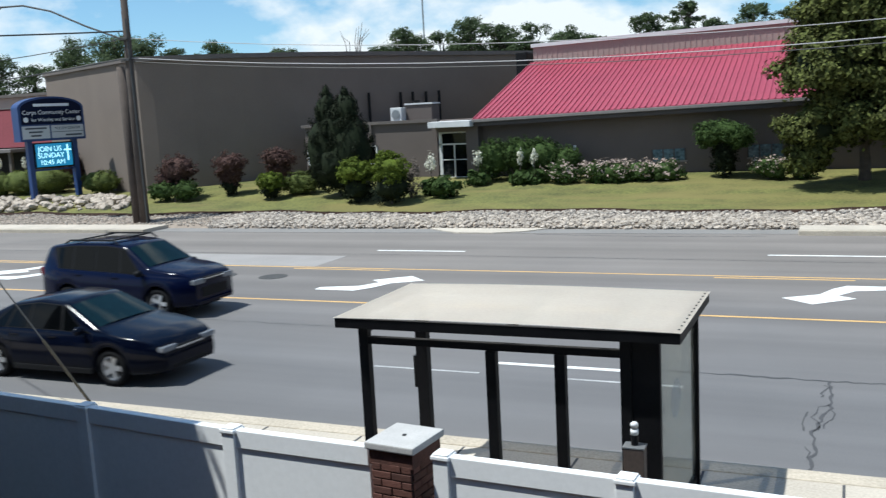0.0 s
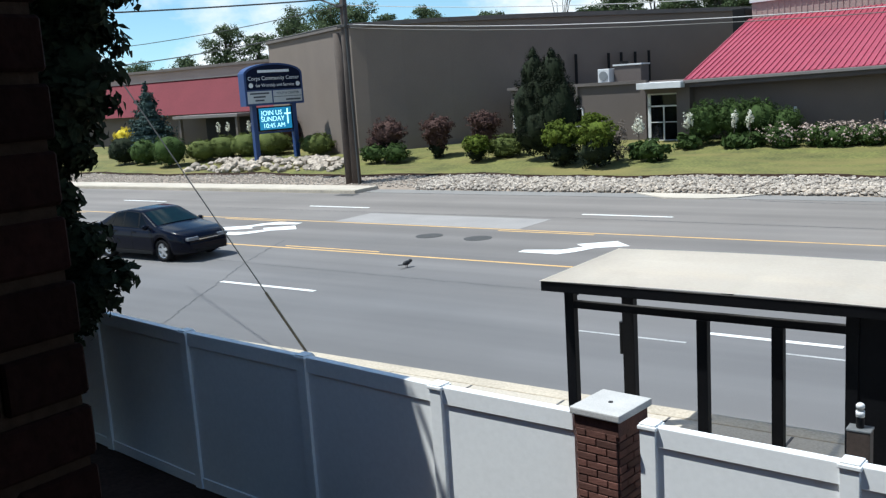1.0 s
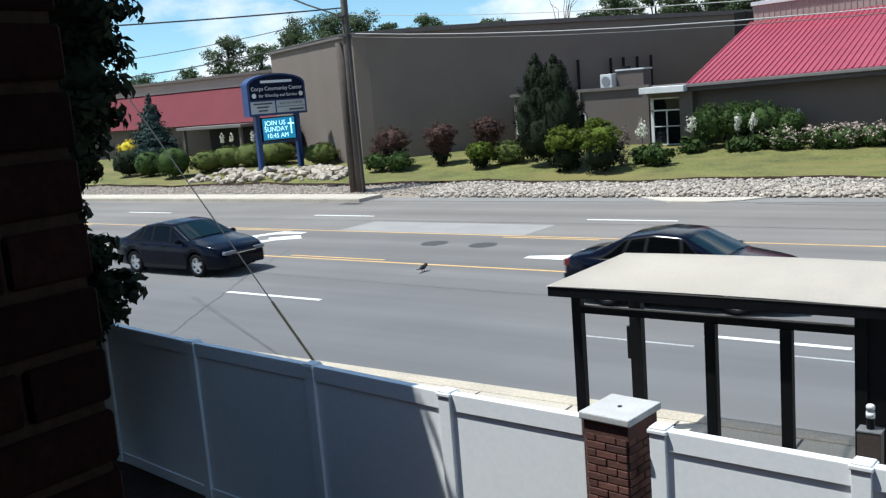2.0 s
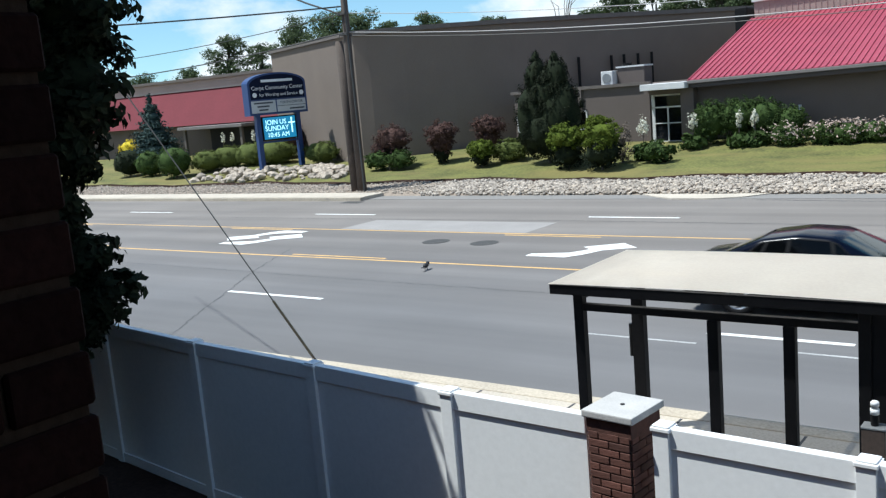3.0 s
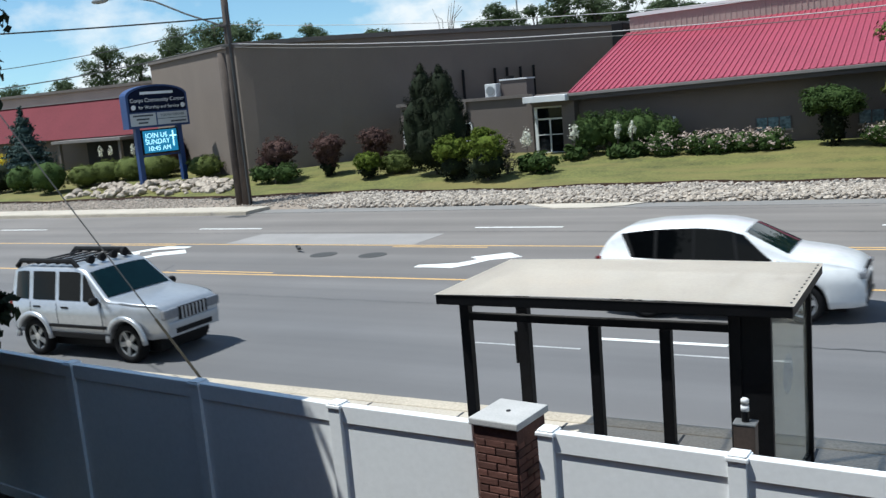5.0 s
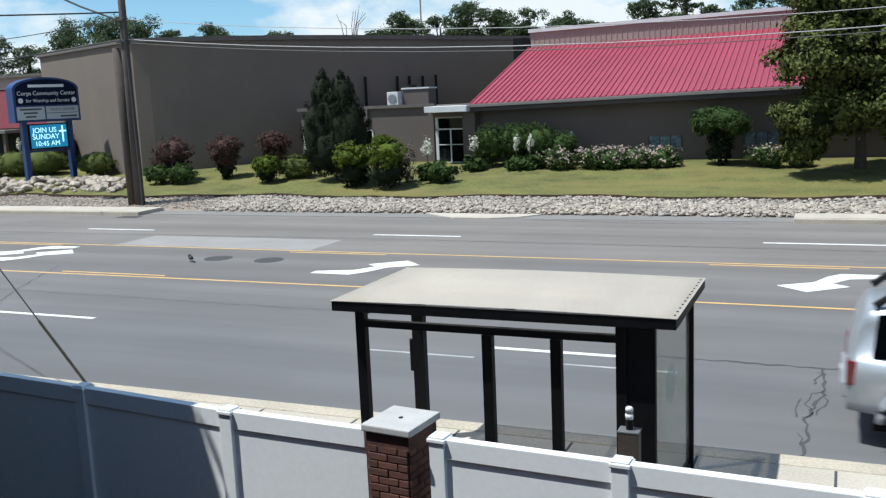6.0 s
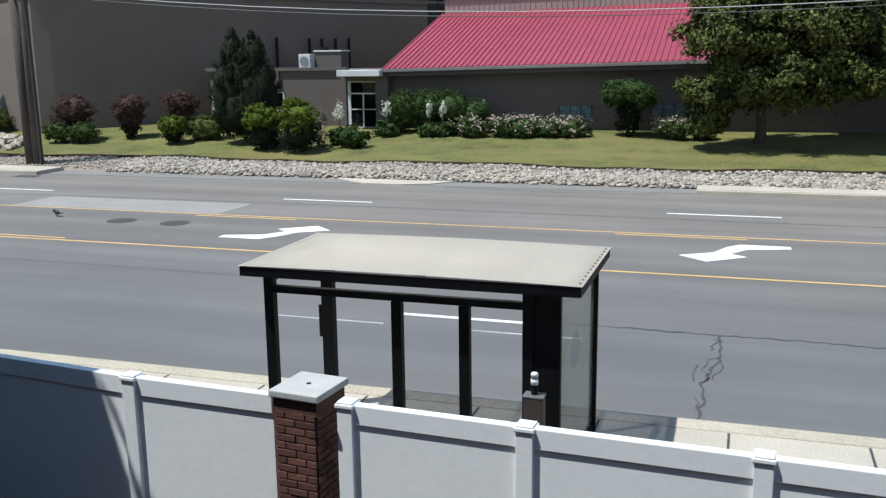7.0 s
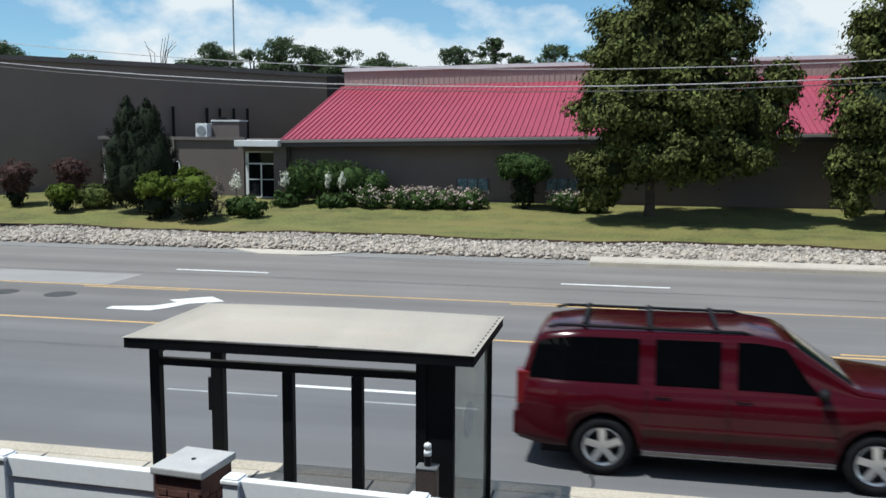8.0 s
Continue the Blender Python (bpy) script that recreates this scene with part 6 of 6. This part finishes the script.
            wheels.append((w, c, sgn * (W / 2 - 0.13), r))
    return t, wheels


SEDAN = dict(L=4.75, W=1.82, wb=2.72, r=0.325, clear=0.2, belt=0.93, wedge=0.015, tumble=0.42, paint="ink_car",
             top=[(-2.38, 0.80), (-2.30, 0.98), (-1.75, 1.05), (-1.0, 1.37), (-0.35, 1.455), (0.25, 1.42), (1.12, 1.00), (1.9, 0.88), (2.24, 0.79), (2.35, 0.71), (2.37, 0.60)],
             screen=(0.36, 1.06), rear_screen=(-1.68, -1.04), band=(-1.62, 1.0, -0.95, 0.32), panes=[(-0.48, 0.28, -0.45, 0.2), (0.33, 0.93, 0.26, 0.33), (-1.0, -0.54, -0.82, -0.5), (-1.45, -1.05, -0.95, -0.88)], tint_to=9,
             mirror=0.82, lamp=(0.60, 0.70, 0.30), tail=(0.76, 0.90), doors=(-0.95, -0.02, 1.0), handles=(-0.82, 0.1), grille=(0.57, 0.66), slots=1, bump=(0.34, 0.54))
CROSS = dict(L=4.6, W=1.86, wb=2.72, r=0.355, clear=0.25, belt=1.05, wedge=0.045, tumble=0.33, paint="white_car",
             top=[(-2.34, 0.85), (-2.31, 1.14), (-2.12, 1.44), (-1.92, 1.60), (-1.3, 1.69), (-0.5, 1.715), (0.0, 1.69), (0.36, 1.61), (1.18, 1.19), (1.80, 1.10), (2.18, 1.0), (2.31, 0.92), (2.34, 0.80)],
             screen=(0.40, 1.13), band=(-1.62, 1.08, -1.84, 0.40), panes=[(-0.46, 0.26, -0.46, 0.19), (0.32, 1.0, 0.24, 0.38), (-1.14, -0.5, -1.14, -0.5), (-1.55, -1.2, -1.72, -1.2)], tint_to=9,
             mirror=0.95, lamp=(0.78, 0.90, 0.46), tail=(0.94, 1.14), doors=(-1.17, -0.02, 1.02), handles=(-0.98, 0.15), grille=(0.84, 0.92), bump=(0.34, 0.42), bump_mat="plastic", sill=0.12, slots=1, intake=(0.47, 0.70))
SUV = dict(CROSS, L=4.6, W=1.86, wb=2.7, paint="navy", mirror_mat="plastic", rack=(-1.5, 0.15), rack_h=0.06, bars=2, bump_mat="navy",
           top=[(-2.3, 0.85), (-2.27, 1.15), (-2.02, 1.66), (-1.2, 1.74), (-0.2, 1.74), (0.35, 1.68), (1.1, 1.18), (1.9, 1.08), (2.18, 1.0), (2.28, 0.92), (2.3, 0.80)], screen=(0.42, 1.06))
JEEP = dict(L=4.43, W=1.82, wb=2.65, r=0.375, clear=0.42, belt=1.10, tumble=0.22, paint="silver", arch=1.2,
            top=[(-2.2, 0.9), (-2.17, 1.2), (-2.02, 1.70), (-1.6, 1.76), (0.0, 1.76), (0.22, 1.72), (0.86, 1.18), (1.95, 1.09), (2.12, 1.04), (2.19, 0.98), (2.2, 0.85)],
            screen=(0.28, 0.82), panes=[(-0.5, 0.12, -0.5, 0.12), (0.2, 0.72, 0.2, 0.26), (-1.28, -0.62, -1.28, -0.62), (-1.92, -1.42, -1.86, -1.42)], tint_to=9,
            mirror=0.66, mirror_mat="plastic", lamp=(0.80, 0.98, 0.14), tail=(0.78, 1.08), doors=(-1.35, -0.56, 0.72), handles=(-1.15, -0.32), handle_mat="plastic", grille=(0.74, 0.98), vertical=True, slots=7, bump=(0.60, 0.74), flare="silver", strip=0.62, strip_mat="plastic", rim="grey_metal", rack=(-1.9, -0.05), rack_h=0.10, rack_r=0.05, bars=5, spots=0.02)
WAGON = dict(L=5.57, W=2.0, wb=3.30, r=0.39, clear=0.32, belt=1.20, tumble=0.22, paint="maroon", arch=1.14,
             top=[(-2.78, 0.95), (-2.75, 1.25), (-2.55, 1.80), (-2.0, 1.88), (0.2, 1.90), (0.60, 1.84), (1.40, 1.31), (2.45, 1.19), (2.70, 1.11), (2.77, 1.03), (2.78, 0.90)],
             screen=(0.68, 1.34), panes=[(-0.02, 0.96, -0.02, 0.55), (-1.02, -0.22, -1.02, -0.22), (-2.68, -1.22, -2.52, -1.22)], tint_to=9,
             mirror=0.98, mirror_mat="plastic", lamp=(0.82, 1.02, 0.22), tail=(0.85, 1.3), doors=(-1.12, -0.12, 1.0), handles=(-0.92, 0.06), handle_mat="maroon", grille=(0.80, 1.02), slots=2, bump=(0.42, 0.68), sill=0.07, sill_mat="chrome", strip=0.66, strip_mat="maroon", rack=(-2.4, 0.2), rack_h=0.015, bars=3, rack_r=0.022)



def shorter(spec, k):
    """The same kind of car, a little shorter or longer."""
    q = dict(spec)
    q["L"], q["wb"] = spec["L"] * k, spec["wb"] * k
    q["top"] = [(x * k, z) for x, z in spec["top"]]
    for key in ("screen", "rear_screen", "band", "doors", "handles", "rack"):
        if key in spec:
            q[key] = tuple(x * k for x in spec[key])
    q["panes"] = [tuple(x * k for x in p) for p in spec["panes"]]
    q["mirror"] = spec["mirror"] * k
    return q


TRAFFIC = [
    # name, spec, x at 0 s, lane centre, metres a second, label, category
    ("suv", dict(SUV), -15.75, 17.7, 19.2, "dark navy blue SUV with roof rails driving along the road", "SUV"),
    ("sedan", dict(SEDAN, paint="navy2", L=4.9), -12.8, 12.95, 19.2, "dark blue four-door sedan driving along the road", "car"),
    ("sedan", shorter(SEDAN, 0.95), -39.2, 17.3, 16.2, "blue-black four-door sedan driving along the road", "car"),
    ("sedan", dict(SEDAN, paint="navy2"), -56.6, 17.1, 17.5, "dark blue four-door sedan driving along the road", "car"),
    ("crossover", dict(CROSS), -99.95, 17.4, 19.26, "white compact crossover driving along the road", "SUV"),
    ("off_roader", shorter(JEEP, 0.96), -99.58, 12.55, 17.0, "boxy silver off-roader with roof rack and lamps", "SUV"),
    ("large_suv", dict(WAGON), -149.2, 12.75, 18.85, "long dark red SUV with roof rack driving along the road", "SUV"),
]
CARS = []
for nm, sp, x0, y0, v, lab, cat in TRAFFIC:
    t_, wh = car(nm, sp, lab, cat)
    CARS.append((t_, wh, x0, y0, v))


def bird():
    t = thing("bird", pose(0, 0, 0), "small dark bird standing on the asphalt", "bird")
    b = bmesh.new()
    bmesh.ops.create_uvsphere(b, u_segments=12, v_segments=8, radius=1.0, matrix=Matrix.LocRotScale((0, 0, 0.12), Euler((0, radians(-4), 0)), (0.13, 0.065, 0.06)))
    part("body", b, M["feather"], t, smooth=True)
    b = bmesh.new()
    bmesh.ops.create_uvsphere(b, u_segments=10, v_segments=7, radius=0.05, matrix=Matrix.Translation((0.13, 0, 0.155)))
    part("head", b, M["feather"], t, smooth=True)
    part("beak", tube([(0.165, 0, 0.155), (0.21, 0, 0.145)], [0.015, 0.003], 6), M["plastic"], t)
    part("tail", boxed(-0.28, -0.1, -0.03, 0.03, 0.06, 0.08, 0.005), M["feather"], t, m=pose(0, 0, 0, 0, 8, 0))
    for y in (0.03, -0.03):
        part("leg", tube([(0, y, 0.0), (0, y, 0.08)], 0.008, 5), M["plastic"], t)
    return t


BIRD = bird()


def motions():
    """All that moves: the traffic, its wheels, and the bird."""
    for t, wheels, x0, y0, v in CARS:
        walk(t, [(k / 10, pose(x0 + v * k / 10, y0, 0.0)) for k in range(0, 81, 4)])
        for w, c, y, r in wheels:
            step = math.degrees(v / FPS / r)
            step = step - 72 if step > 62 else step
            walk(w, [(k / FPS, pose(c, y, r, 0, step * k, 0)) for k in range(0, 241)])
    walk(BIRD, [(0.0, pose(-15.7, 16.6, 0, 0, 0, 60)), (0.3, pose(-15.4, 16.9, 0, 0, 0, 55)), (1.0, pose(-14.2, 18.0, 0, 0, 0, 80)), (2.8, pose(-14.2, 18.5, 0, 0, 0, 100)), (3.5, pose(-14.0, 18.3, 0, 0, 0, 120)), (4.1, pose(-16.0, 20.9, 0, 0, 0, 140)), (4.7, pose(-17.9, 22.7, 0, 0, 0, 150)), (6.5, pose(-16.9, 21.3, 0, 0, 0, 140)), (7.0, pose(-19.0, 22.4, 0, 0, 0, 160)), (8.0, pose(-21.5, 23.5, 0, 0, 0, 160))])


motions()
